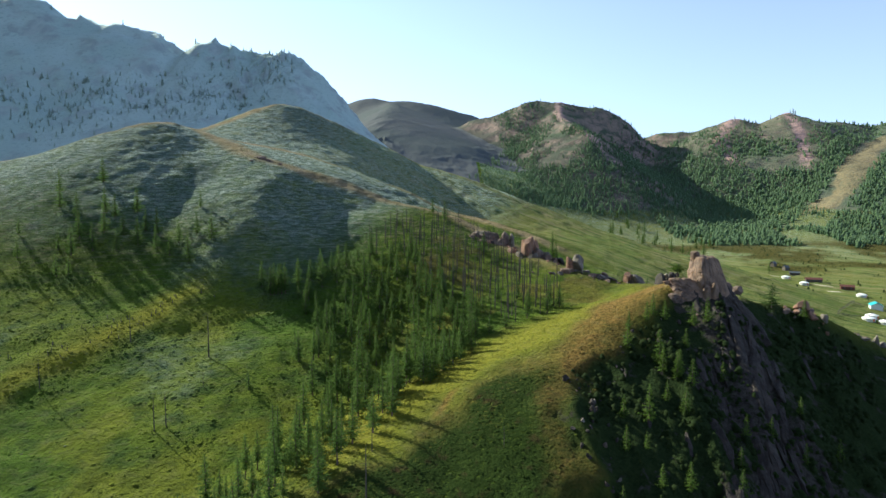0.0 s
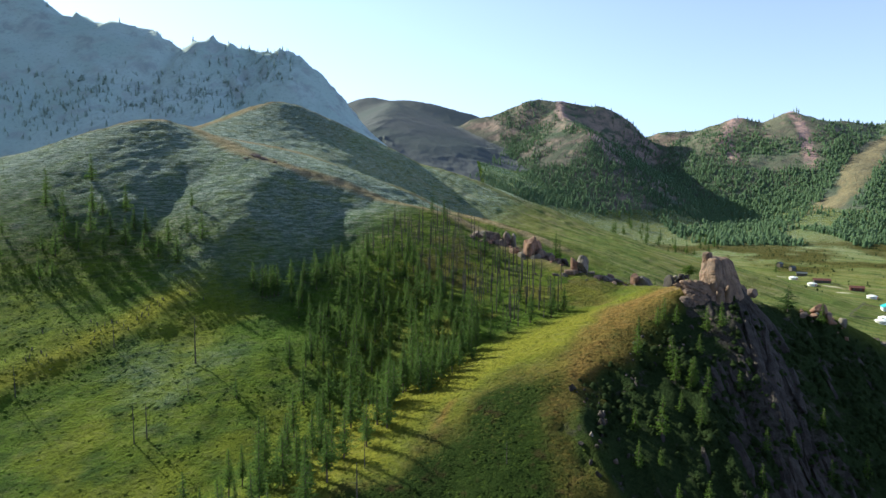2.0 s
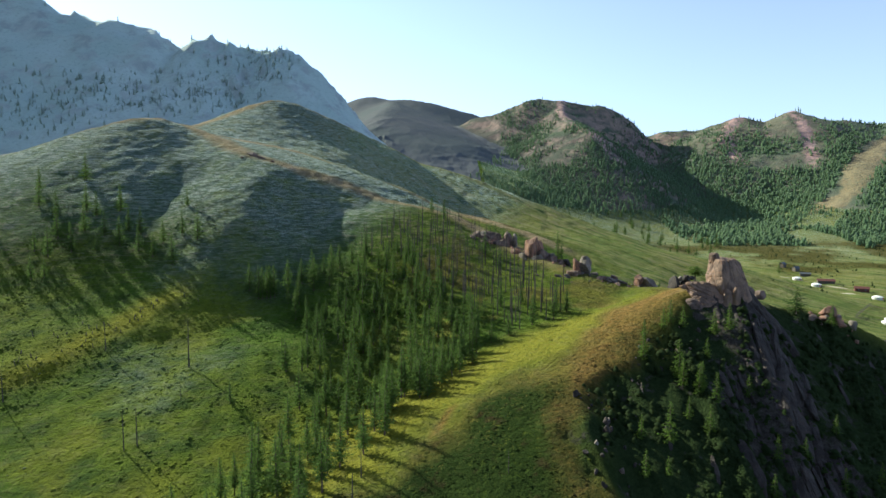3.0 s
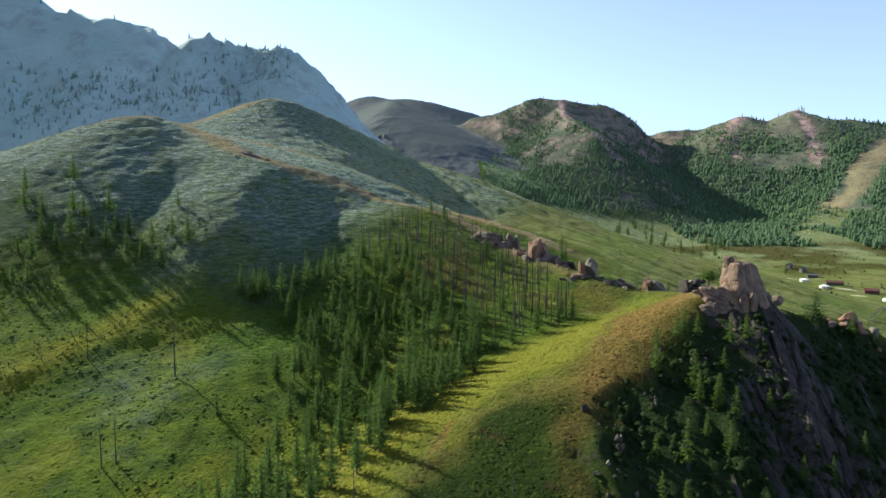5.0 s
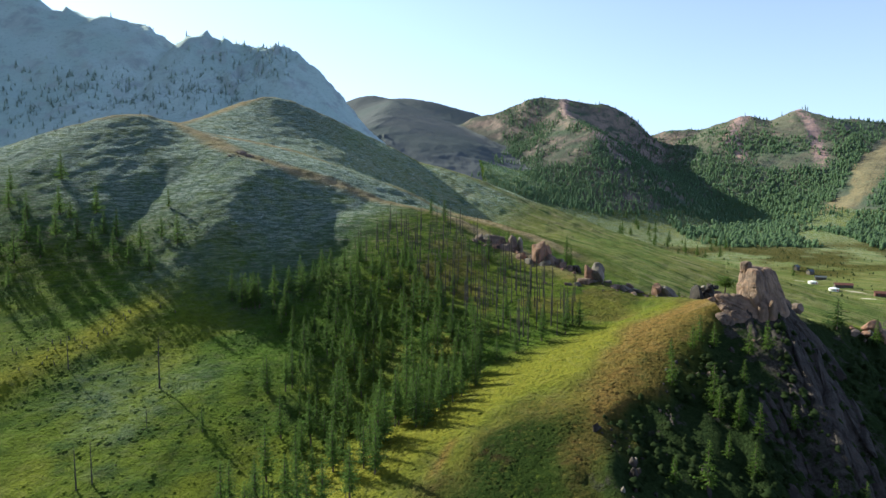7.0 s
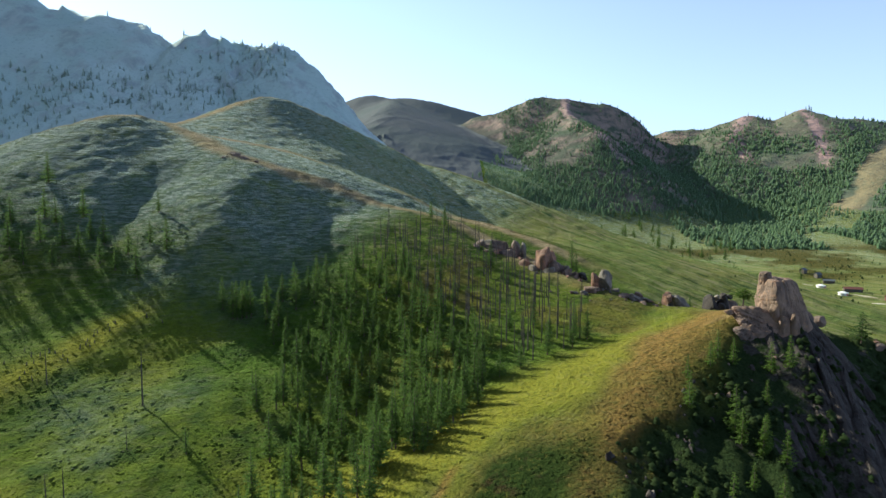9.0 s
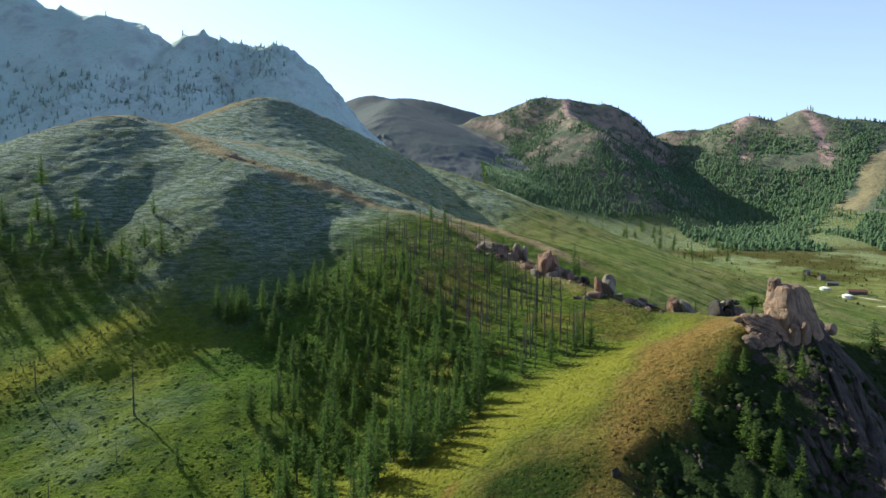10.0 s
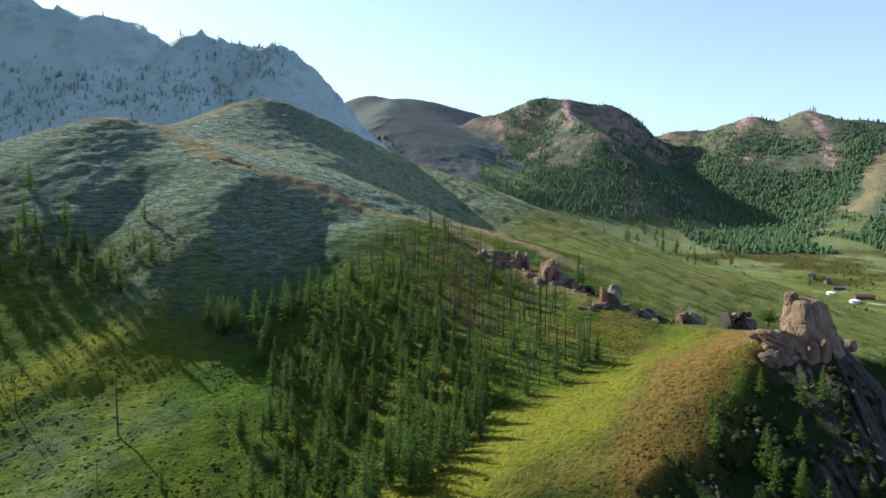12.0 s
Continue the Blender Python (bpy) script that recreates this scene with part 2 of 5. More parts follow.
# ---- the lie of the land: ridges as crest lines with a fall to either side ----
def lattice(ix, iy, seed):
    n = (ix.astype(np.int64) * 374761393 + iy.astype(np.int64) * 668265263 + seed * 1274126177) & 0xFFFFFFFF
    n = ((n ^ (n >> 13)) * 1103515245) & 0xFFFFFFFF
    n = ((n ^ (n >> 16)) * 2246822519) & 0xFFFFFFFF
    return ((n ^ (n >> 15)) & 0xFFFF) / 65535.0 * 2.0 - 1.0


def soft_noise(x, y, size, seed):
    """Smooth value noise from -1 to 1 with lumps of that size in metres."""
    x, y = x / size + 1000.0, y / size + 1000.0
    ix, iy = np.floor(x), np.floor(y)
    fx, fy = x - ix, y - iy
    fx, fy = fx * fx * fx * (fx * (fx * 6 - 15) + 10), fy * fy * fy * (fy * (fy * 6 - 15) + 10)
    a, b = lattice(ix, iy, seed), lattice(ix + 1, iy, seed)
    c, d = lattice(ix, iy + 1, seed), lattice(ix + 1, iy + 1, seed)
    return a + (b - a) * fx + (c + (d - c) * fx - a - (b - a) * fx) * fy


def rough(x, y, size, seed, octaves=4, gain=0.5):
    total, amount = 0.0, 1.0
    for k in range(octaves):
        ca, sa = math.cos(0.6 + k), math.sin(0.6 + k)
        total = total + amount * soft_noise(x * ca - y * sa, x * sa + y * ca, size / 2 ** k, seed + k)
        amount *= gain
    return total


def creased(x, y, size, seed, octaves=4):
    """Noise with sharp crests, for crags and gullies: 0 to 1."""
    total, amount, most = 0.0, 1.0, 0.0
    for k in range(octaves):
        ca, sa = math.cos(0.9 + k), math.sin(0.9 + k)
        n = 1 - np.abs(soft_noise(x * ca - y * sa, x * sa + y * ca, size / 2 ** k, seed + k))
        total, most = total + amount * n * n, most + amount
        amount *= 0.5
    return total / most


def spline(points, steps):
    """A smooth line through control points of any number of values."""
    p = np.array(points, float)
    p = np.vstack([2 * p[0] - p[1], p, 2 * p[-1] - p[-2]])
    out = []
    for i in range(1, len(p) - 2):
        for k in range(steps):
            u = k / steps
            out.append(0.5 * (2 * p[i] + (p[i + 1] - p[i - 1]) * u + (2 * p[i - 1] - 5 * p[i] + 4 * p[i + 1] - p[i + 2]) * u * u
                              + (3 * p[i] - p[i - 1] - 3 * p[i + 1] + p[i + 2]) * u ** 3))
    out.append(p[-2])
    return np.array(out)


# name: round of the crest and reach of its gentle flanks in metres, then x, y, height, fall on the left of the way, fall on its right
RIDGES = {
    "spine": (7, 22, [(-52, 90, -15, .2, .3), (-36, 110, -8, .22, .31), (-23, 127, -2, .23, .32), (-11, 143, 3, .24, .33), (2.5, 164, 8, .24, .33), (19, 174, 14, .24, .33), (37, 181, 21.5, .26, .34), (57, 191, 28.5, .3, .42), (74, 200, 34, .34, .65), (88, 206, 37, .4, .8)]),
    "east_spur": (4, 200, [(88, 206, 37, .55, .85), (112, 212, 32, .5, .75), (130, 216, 28, .5, .7), (150, 220, 18, .45, .65), (166, 222, 11, .4, .6), (200, 226, -3, .35, .5), (250, 232, -16, .3, .4)]),
    "rock_crest": (8, 55, [(87, 222, 34, .6, .6), (86, 234, 33, .32, .45), (76, 254, 31, .27, .42), (58, 270, 35, .26, .4), (42, 298, 40, .26, .38), (22, 332, 45, .28, .36), (8, 350, 50, .3, .36)]),
    "knoll_crest": (10, 60, [(8, 350, 50, .33, .33), (-8, 354, 57.5, .36, .33), (-22, 357, 63, .34, .33), (-42, 360, 67, .35, .33), (-63, 362, 72, .39, .33), (-110, 368, 90.5, .58, .33), (-149, 408, 105, .6, .3), (-183, 440, 117, .5, .4), (-186, 480, 121, .5, .4)]),
    "west_knoll": (9, 400, [(-183, 450, 115, .55, .5), (-190, 410, 119.5, .6, .5), (-222, 392, 108, .58, .5), (-255, 388, 97, .52, .5), (-285, 382, 90, .5, .5), (-345, 360, 78, .45, .5), (-430, 330, 60, .4, .5), (-560, 280, 30, .4, .4)]),
    "valley_spur": (10, 100, [(-186, 480, 121, .45, .4), (-170, 520, 138, .45, .4), (-146, 562, 155, .5, .6), (-98, 568, 136, .45, .62), (-72, 570, 119, .42, .6), (-37, 570, 104, .4, .56), (8, 560, 91, .38, .5), (34, 545, 76, .35, .4), (81, 515, 51, .3, .2), (122, 485, 36, .22, .2), (165, 430, 19, .2, .2), (195, 385, 4, .2, .2), (225, 345, -9, .2, .2)]),
    "mid_spur": (6, 60, [(-150, 425, 105, .3, .3), (-115, 430, 100, .3, .3), (-75, 430, 83, .3, .3), (-33, 420, 67, .3, .3), (-2, 410, 59, .28, .3), (25, 395, 53, .28, .3), (53, 360, 43, .25, .3), (90, 320, 26, .25, .3), (130, 285, 12, .2, .3)]),
    "west_mountain": (12, 2000, [(41, 955, 30, .6, .6), (-20, 930, 40, .75, .7), (-70, 910, 60, .85, .8), (-115, 905, 95, .95, .9), (-150, 900, 168, 1, 1), (-182, 900, 229, 1.1, 1.1), (-196, 900, 252, 1.1, 1.1), (-216, 902, 278, 1.05, 1.05), (-237, 905, 291, 1, 1), (-283, 905, 292, 1, .85), (-348, 905, 309, 1, .7), (-383, 905, 294, 1, .7), (-460, 905, 331, 1, .7), (-541, 905, 344, 1, .7), (-631, 905, 367, 1, .6), (-830, 905, 366, 1, .6), (-1259, 905, 329, 1, .5)]),
    "far_mountain": (22, 2000, [(330, 1640, 170, .5, .5), (186, 1690, 246, .6, .6), (90, 1700, 301, .6, .55), (26, 1700, 320, .5, .5), (-70, 1700, 345, .5, .5), (-151, 1700, 344, .5, .5), (-207, 1700, 354, .5, .5), (-287, 1700, 329, .6, .5), (-420, 1720, 300, .5, .5), (-700, 1800, 320, .4, .4)]),
    "far_spur": (14, 2000, [(-151, 1700, 342, .4, .4), (-125, 1500, 306, .42, .5), (-118, 1300, 262, .40, .5), (-120, 1150, 212, .4, .5), (-110, 1000, 140, .4, .4), (-90, 900, 80, .4, .3)]),
    "west_spur": (10, 2000, [(-258, 856, 206, .8, .6), (-285, 826, 204, .8, .55), (-318, 803, 200, .75, .5), (-357, 780, 189, .85, .4), (-419, 760, 175, .9, .3), (-481, 745, 166, .9, .3), (-540, 730, 157, .9, .3), (-669, 720, 145, .9, .3), (-900, 700, 130, .4, .3)]),
    "dome_mountain": (30, 2000, [(0, 1480, 190, .6, .8), (74, 1420, 256, .6, 1.0), (127, 1400, 275, .5, .9), (206, 1390, 295, .5, .7), (262, 1380, 293, .6, .95), (346, 1370, 279, .95, 1.05), (382, 1365, 256, 1, 1), (407, 1370, 232, 1, 1), (441, 1390, 200, .9, .9), (480, 1420, 180, .7, .7)]),
    "dome_nose": (8, 2000, [(262, 1360, 286, .75, .66), (242, 1270, 250, .73, .64), (256, 1123, 204, .72, .6), (277, 1040, 154, .72, .55), (300, 960, 88, .6, .45), (320, 900, 52, .4, .4)]),
    "east_mountain": (12, 2000, [(400, 1440, 186, .5, 1.1), (441, 1410, 206, .5, 1.1), (502, 1380, 228, .45, .9), (572, 1360, 228, .45, .5), (640, 1340, 245, .45, .5), (697, 1330, 242, .45, .5), (748, 1320, 259, .45, .5), (780, 1300, 246, .45, .5), (840, 1280, 238, .45, .5),
                           (886, 1260, 229, .42, .5), (917, 1240, 235, .42, .5), (1050, 1200, 260, .4, .5), (1300, 1120, 275, .4, .4), (1900, 1000, 220, .3, .3)]),
    "crag_spur": (7, 2000, [(640, 1340, 242, .8, .5), (578, 1258, 203, .85, .5), (555, 1180, 150, .8, .45), (545, 1090, 92, .5, .4)]),
    "red_spur": (7, 2000, [(748, 1320, 255, .7, .45), (720, 1230, 205, .7, .45), (680, 1140, 150, .6, .45), (640, 1060, 100, .4, .4), (610, 1000, 74, .3, .3)]),
    "bare_spur": (10, 2000, [(1000, 1225, 238, .4, .5), (842, 1150, 184, .4, .45), (750, 1075, 145, .38, .42), (675, 1000, 110, .35, .4), (600, 920, 70, .3, .35), (553, 875, 50, .3, .3), (500, 820, 34, .25, .25)]),
}
NEAR = ("spine", "east_spur", "rock_crest", "knoll_crest", "west_knoll", "valley_spur", "mid_spur")
LINES = {name: (r, reach, spline(points, 5)) for name, (r, reach, points) in RIDGES.items()}


def tent(x, y, name):
    """The height of one ridge at x, y, and how far its crest line lies."""
    round_, reach, line = LINES[name]
    best = np.full(x.shape, -1e9)
    near = np.full(x.shape, 1e9)
    for a, b in zip(line[:-1], line[1:]):
        dx, dy = b[0] - a[0], b[1] - a[1]
        long = math.hypot(dx, dy)
        u = np.clip(((x - a[0]) * dx + (y - a[1]) * dy) / long ** 2, 0, 1)
        ex, ey = x - a[0] - u * dx, y - a[1] - u * dy
        d = np.sqrt(ex * ex + ey * ey)
        side = (dx * ey - dy * ex) / (long * (d + 0.5))
        side = np.clip(side * 0.8 + 0.5, 0, 1)
        fall = (a[4] + (b[4] - a[4]) * u) * (1 - side) + (a[3] + (b[3] - a[3]) * u) * side
        best = np.maximum(best, a[2] + (b[2] - a[2]) * u - fall * (np.sqrt(d * d + round_ ** 2) - round_) - 0.004 * np.maximum(d - reach, 0) ** 2)
        near = np.minimum(near, d)
    return best, near


def valley(x, y):
    rise = 70 * np.log1p(np.exp(np.clip((y - 560) / 70, -30, 30)))
    return -5 + 0.115 * rise - 9 / (1 + np.exp(np.clip((y - 210) / 25, -30, 30))) + 0.00004 * np.clip(np.abs(x - 300) - 120, 0, 900) ** 2


def bowl(x, y):
    """The evenly sloping floor of the hollow below the knolls."""
    return -1 + 0.3 * (y - 167) - np.where(x < -84, -0.0006, 0.0022) * (x + 84) ** 2 - 0.02 * np.clip(y - 265, 0, 900) ** 2


# a low rib comes down from the knoll crest between two hollows and runs out along the slope
RIB_LINE = spline([(-113, 368), (-106, 332), (-102, 300), (-102, 280), (-105, 256), (-112, 238), (-120, 222), (-128, 206), (-137, 186), (-148, 162), (-160, 135)], 5)


def rib_side(x, y):
    """Metres east (+) or west (-) of the rib's line."""
    near = np.full(x.shape, 1e9)
    side = np.zeros(x.shape)
    for a, b in zip(RIB_LINE[:-1], RIB_LINE[1:]):
        dx, dy = b - a
        u = np.clip(((x - a[0]) * dx + (y - a[1]) * dy) / (dx * dx + dy * dy), 0, 1)
        ex, ey = x - a[0] - u * dx, y - a[1] - u * dy
        d = np.hypot(ex, ey)
        side = np.where(d < near, np.sign(dy * ex * -1 + dx * ey), side)
        near = np.minimum(near, d)
    return near * side


def knoll_flank(x, y):
    """The swell of the rib and the hollows on either side of it."""
    d = rib_side(x, y) + 9 * rough(x, y, 46, 401, 4)
    up = np.clip((y - 215) / 50, 0, 1) * np.clip((366 - y) / 30, 0, 1)
    low = np.clip((250 - y) / 25, 0, 1) * np.clip((y - 150) / 20, 0, 1)
    h = up * (3.5 * np.exp(-(d / 13) ** 2) - 4.8 * np.exp(-((d - 38) / 25) ** 2) - 4.0 * np.exp(-((d + 36) / 16) ** 2) * np.clip((y - 285) / 30, 0, 1))
    return h + low * (1.0 * np.exp(-(d / 11) ** 2) - 1.1 * np.exp(-((d - 28) / 19) ** 2))


def land(x, y, fine=True):
    """Height, which ridge is uppermost, nearness to a crest."""
    x, y = np.asarray(x, float), np.asarray(y, float)
    names = list(RIDGES)
    floor = valley(x, y)
    heights, crest = [], np.full(x.shape, 1e9)
    for name in names:
        h, d = tent(x, y, name)
        heights.append(h)
        crest = np.minimum(crest, np.where(h > floor, d, 1e9))
    heights.append(floor)
    heights.append(bowl(x, y))
    heights = np.array(heights)
    top = heights.max(axis=0)
    which = heights.argmax(axis=0)
    soft = np.where(y > 650, 7.0, 3.0)
    h = top + soft * np.log(np.exp((heights - top) / soft).sum(axis=0)) - soft * 0.25
    if not fine:
        return h, which, crest
    h = h + knoll_flank(x, y)
    far = np.clip((y - 620) / 200, 0, 1)
    hill = np.clip((h - floor) / 120, 0, 1)
    # gullies and crags on the mountains, soft lumps on the grass hills
    craggy = (x < -100) & (y < 1060)
    smooth_face = np.clip((y - 1000) / 60, 0, 1) * np.clip((np.interp(y, (1040, 1260, 1500, 1700), (70, 110, 80, 160)) - x) / 30, 0, 1)
    far_rough = far * (1 - 0.75 * smooth_face)
    h = h + far_rough * (hill * 0.55 * (22 * (creased(x, y, 150, 11) - 0.62) + np.where(craggy, 18, 7) * (creased(x, y, 42, 23) - 0.58)) + 1.5 * rough(x, y, 60, 31))
    h = h + far * np.exp(-(crest / 28) ** 2) * np.where(craggy, 24, 3) * (creased(x, y, 46, 83, 4) - 0.5)
    h = h + (1 - far) * (0.65 * rough(x, y, 42, 41, 3) + 0.40 * rough(x, y, 7, 51, 3) + np.clip((h - 20) / 40, 0, 1) * (0.12 * rough(x, y, 14, 61, 3) + 0.2 * soft_noise(x * 0.25, h * 1.0 + 3 * rough(x, y, 30, 65, 2), 2.2, 68)))
    return h, which, crest


# ---- the ground, one sheet to the horizon ----
def spaced(stops):
    """Grid lines: (from, spacing) pairs up to a last stop, with the spacing growing evenly between them."""
    out = [stops[0][0]]
    for (a, sa), (b, sb) in zip(stops[:-1], stops[1:]):
        count = max(2, round((b - a) / ((sa + sb) / 2)))
        u = np.arange(1, count + 1) / count
        out.extend(a + (b - a) * (u * sa + u * u * (sb - sa) / 2) / ((sa + sb) / 2))
    return np.array(out)


GX = spaced([(-4600, 420), (-1300, 60), (-700, 12), (-300, 3.0), (-180, 1.4), (190, 1.4), (300, 4), (900, 6), (1300, 30), (4600, 420)])
GY = spaced([(-4600, 420), (-300, 60), (60, 5), (115, 1.4), (330, 1.4), (460, 2.4), (700, 5), (1450, 6), (1900, 14), (2600, 80), (4700, 420)])
X, Y = np.meshgrid(GX, GY)
H, WHICH, CREST = land(X, Y)
GY_, GX_ = np.gradient(H, GY, GX)
STEEP = np.hypot(GX_, GY_)


def smooth(v, a, b):
    u = np.clip((v - a) / (b - a), 0, 1)
    return u * u * (3 - 2 * u)


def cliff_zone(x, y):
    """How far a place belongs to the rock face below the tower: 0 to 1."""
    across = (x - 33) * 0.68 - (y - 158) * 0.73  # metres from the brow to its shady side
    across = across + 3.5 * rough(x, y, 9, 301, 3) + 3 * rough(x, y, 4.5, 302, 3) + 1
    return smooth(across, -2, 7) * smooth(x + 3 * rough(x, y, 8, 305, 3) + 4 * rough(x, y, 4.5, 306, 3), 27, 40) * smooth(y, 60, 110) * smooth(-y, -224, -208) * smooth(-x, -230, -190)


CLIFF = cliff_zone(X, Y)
# ribs and ledges in the rock face
H = H + CLIFF * (6.2 * (creased(X - 0.22 * Y, Y * 0.3, 12, 71, 4) - 0.55) - 1.0 - 0.1 * np.clip((X - 33) * 0.68 - (Y - 158) * 0.73 - 15, 0, 60))
RIBS = CLIFF * np.exp(-((X - 94 + 0.16 * (205 - Y)) / (9 + 0.12 * (205 - Y))) ** 2) * smooth(Y, 100, 130)  # the rock column that runs down from the tower
NEARBY = smooth(-Y, -640, -600)
BROW = (X - 33) * 0.62 - (Y - 179) * 0.78  # metres to the camera's side of the brow
SPINE = np.where(np.abs(tent(X, Y, "spine")[0] - H) < 7, tent(X, Y, "spine")[1], 99)
WANDER = BROW + 5 * rough(X, Y, 16, 321, 4) + 7 * smooth(-X, -40, -10) + 15 * smooth(X, 28, 64)
UPPER = smooth(X, 14, 58)
SPINE_DRY = smooth(-SPINE, -34, -16) * smooth(WANDER, -3 - 5 * UPPER, 12 - 3 * UPPER) * (0.6 + 0.4 * UPPER) * smooth(-WANDER, -22 - 24 * UPPER, -8 - 14 * UPPER) * smooth(Y, 105, 140)
TRACK = np.exp(-((0.9 * (X - 1.2) - 0.44 * (Y - 164)) / 1.2) ** 2) * smooth(Y, 156, 160) * smooth(-Y, -170, -166)  # a worn strip of soil
LIP = smooth((X - 33) * 0.68 - (Y - 158) * 0.73 + 4 * rough(X, Y, 9, 311, 3), -9, -3) * smooth(-X, -60, -45) * smooth(X, 20, 28) * (1 - CLIFF) * smooth(Y, 90, 120) * smooth(-Y, -200, -185)
# Yellow grass on the rib's west side, which also paints its sunlit rim.
STRIP = np.exp(-((rib_side(X, Y) + 3 + 3 * rough(X, Y, 14, 425, 3)) / 7) ** 2) * smooth(Y, 120, 150) * smooth(-Y, -270, -248)
CRESTY = np.clip(NEARBY * smooth(-CREST, -11, -2) * (Y > 205) * smooth(H, 30, 45), 0, 1)
MEADOW = smooth(-SPINE, -40, -22) * smooth(-WANDER, -6, 6) * smooth(Y, 100, 130) * smooth(X, -45, -25)
STRAW = np.clip(0.4 * smooth(rough(X, Y, 26, 445, 4), 0.0, 0.6) * smooth(-X, 10, 30) * smooth(-Y, -265, -240) * smooth(Y, 100, 130) + 1.0 * STRIP + 0.9 * MEADOW + 0.35 * smooth(X, 60, 110) * smooth(Y, 260, 330) * smooth(-H, -75, -40) * smooth(-Y, -1000, -820), 0, 1)
VALLEY_BRUSH = smooth(X + 0.5 * (Y - 545), 300, 350) * smooth(Y, 540, 572) * smooth(-Y, -760, -700) * smooth(rough(X, Y, 45, 421, 4), -0.75, 0.15)
DRY = np.clip(0.75 * VALLEY_BRUSH + 0.7 * TRACK + 0.9 * SPINE_DRY * (1 - CLIFF) + 0.8 * LIP + 0.08 * smooth(-SPINE, -45, -15) * (BROW < 0) * smooth(Y, 110, 150) + 0.4 * smooth(rough(X, Y, 14, 331, 4), 0.0, 0.6) * smooth(X, -30, -5) * smooth(-X, -75, -60) * smooth(Y, 205, 235) * smooth(-Y, -330, -305) + 0.25 * NEARBY * smooth(-CREST, -14, -4) * (Y > 205) + 0.12 * smooth(H, 70, 120) * NEARBY + 0.9 * smooth(-tent(X, Y, "bare_spur")[1] + 12 * rough(X, Y, 40, 341, 4), -34, -10) * smooth(Y, 860, 900) + 0.22 * smooth(Y, 330, 420) * smooth(-Y, -1000, -800), 0, 1)
SCRUBBY = np.clip(smooth(-Y, -380, -300) * (0.4 + 0.6 * smooth(H, 20, 70)) * (1 - DRY), 0, 1)
# Heath and brush cover, widened to darken the slope past the brow's terminator.
HEATH_SHADE = (1 - 0.35 * UPPER) * smooth(WANDER, 3 + 12 * UPPER, 12 + 16 * UPPER) * smooth(-BROW, -50, -34) * smooth(-SPINE, -60, -40) * (1 - CLIFF) * (1 - 0.3 * LIP) * smooth(Y, 95, 120) + 0.7 * VALLEY_BRUSH
# Sage patches in the hollow, haze tint on the knoll and far valley.
SAGE_HAZE = 0.25 * smooth(rough(X, Y, 38, 441, 4), 0.05, 0.6) * smooth(-X, 55, 80) * smooth(-Y, -235, -205) * smooth(Y, 100, 130) + 0.4 * smooth(Y, 560, 700) * (X > 60) + NEARBY * smooth(Y + 0.25 * X + 14 * rough(X, Y, 40, 411, 4), 225, 290) * smooth(-X + 0.5 * (Y - 330), 10, 60) * (1 - 0.5 * STRIP)
SAGE_HAZE = np.clip(SAGE_HAZE, 0, 1) * (1 - 0.85 * CRESTY) * (1 - 0.9 * VALLEY_BRUSH)
STREAKS = NEARBY * np.clip(0.25 + 0.5 * smooth(X, 60, 110) * smooth(Y, 260, 330) + smooth(H, 20, 60) * smooth(Y, 200, 260), 0, 1)
FLOW = (1 - 0.85 * VALLEY_BRUSH) * smooth(-Y, -830, -700) * np.clip(smooth(X, 60, 110) * smooth(Y, 250, 320) + smooth(X, -120, -60) * smooth(Y, 395, 450), 0, 1) * smooth(-Y, -900, -800)
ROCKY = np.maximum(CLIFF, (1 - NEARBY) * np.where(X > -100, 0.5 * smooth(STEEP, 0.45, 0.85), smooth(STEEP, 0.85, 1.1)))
for crag, wide, low in (("crag_spur", 22, 120), ("red_spur", 16, 110), ("dome_nose", 15, 105)):
    ROCKY = np.maximum(ROCKY, smooth(-tent(X, Y, crag)[1], -wide, -4) * smooth(H, low, low + 40) * 1.2)
ROCKY = np.clip(ROCKY, 0, 1)
GROUPS = {"ground": NEAR, "mountain_west": ("west_mountain", "west_spur"), "mountain_far": ("far_mountain", "far_spur"),
          "mountain_dome": ("dome_mountain", "dome_nose"), "mountain_east": ("east_mountain", "crag_spur", "red_spur", "bare_spur")}
NUMBER = {name: i for i, name in enumerate(RIDGES)}
BELONGS = np.zeros(len(RIDGES) + 2, int)
for i, members in enumerate(GROUPS.values()):
    for member in members:
        BELONGS[NUMBER[member]] = i
ZONE = np.where((H - valley(X, Y) > 22) & (Y > 560), BELONGS[WHICH], 0)
ZONE = np.where((ZONE == 2) & (Y < 1010) & (X > 55), 0, ZONE)
FLANK = np.interp(Y, (850, 960, 1040, 1130, 1260, 1380, 1500), (20, 34, 78, 112, 122, 100, 85)) + 12 * rough(X, Y, 60, 351, 4)  # west of this the treeless flank of the far mountain comes down
LOOKS = {
    "ground": (MAT_GRASS, "grassy hills and valley floor with dry tan crests and bare rock", "ground"),
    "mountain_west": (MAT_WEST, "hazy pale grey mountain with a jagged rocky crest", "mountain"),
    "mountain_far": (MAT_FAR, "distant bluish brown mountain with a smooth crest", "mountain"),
    "mountain_dome": (MAT_DOME, "dome-shaped wooded mountain with a pink rock nose", "mountain"),
    "mountain_east": (MAT_EAST, "wooded mountain range with red crags and bare spurs", "mountain"),
}


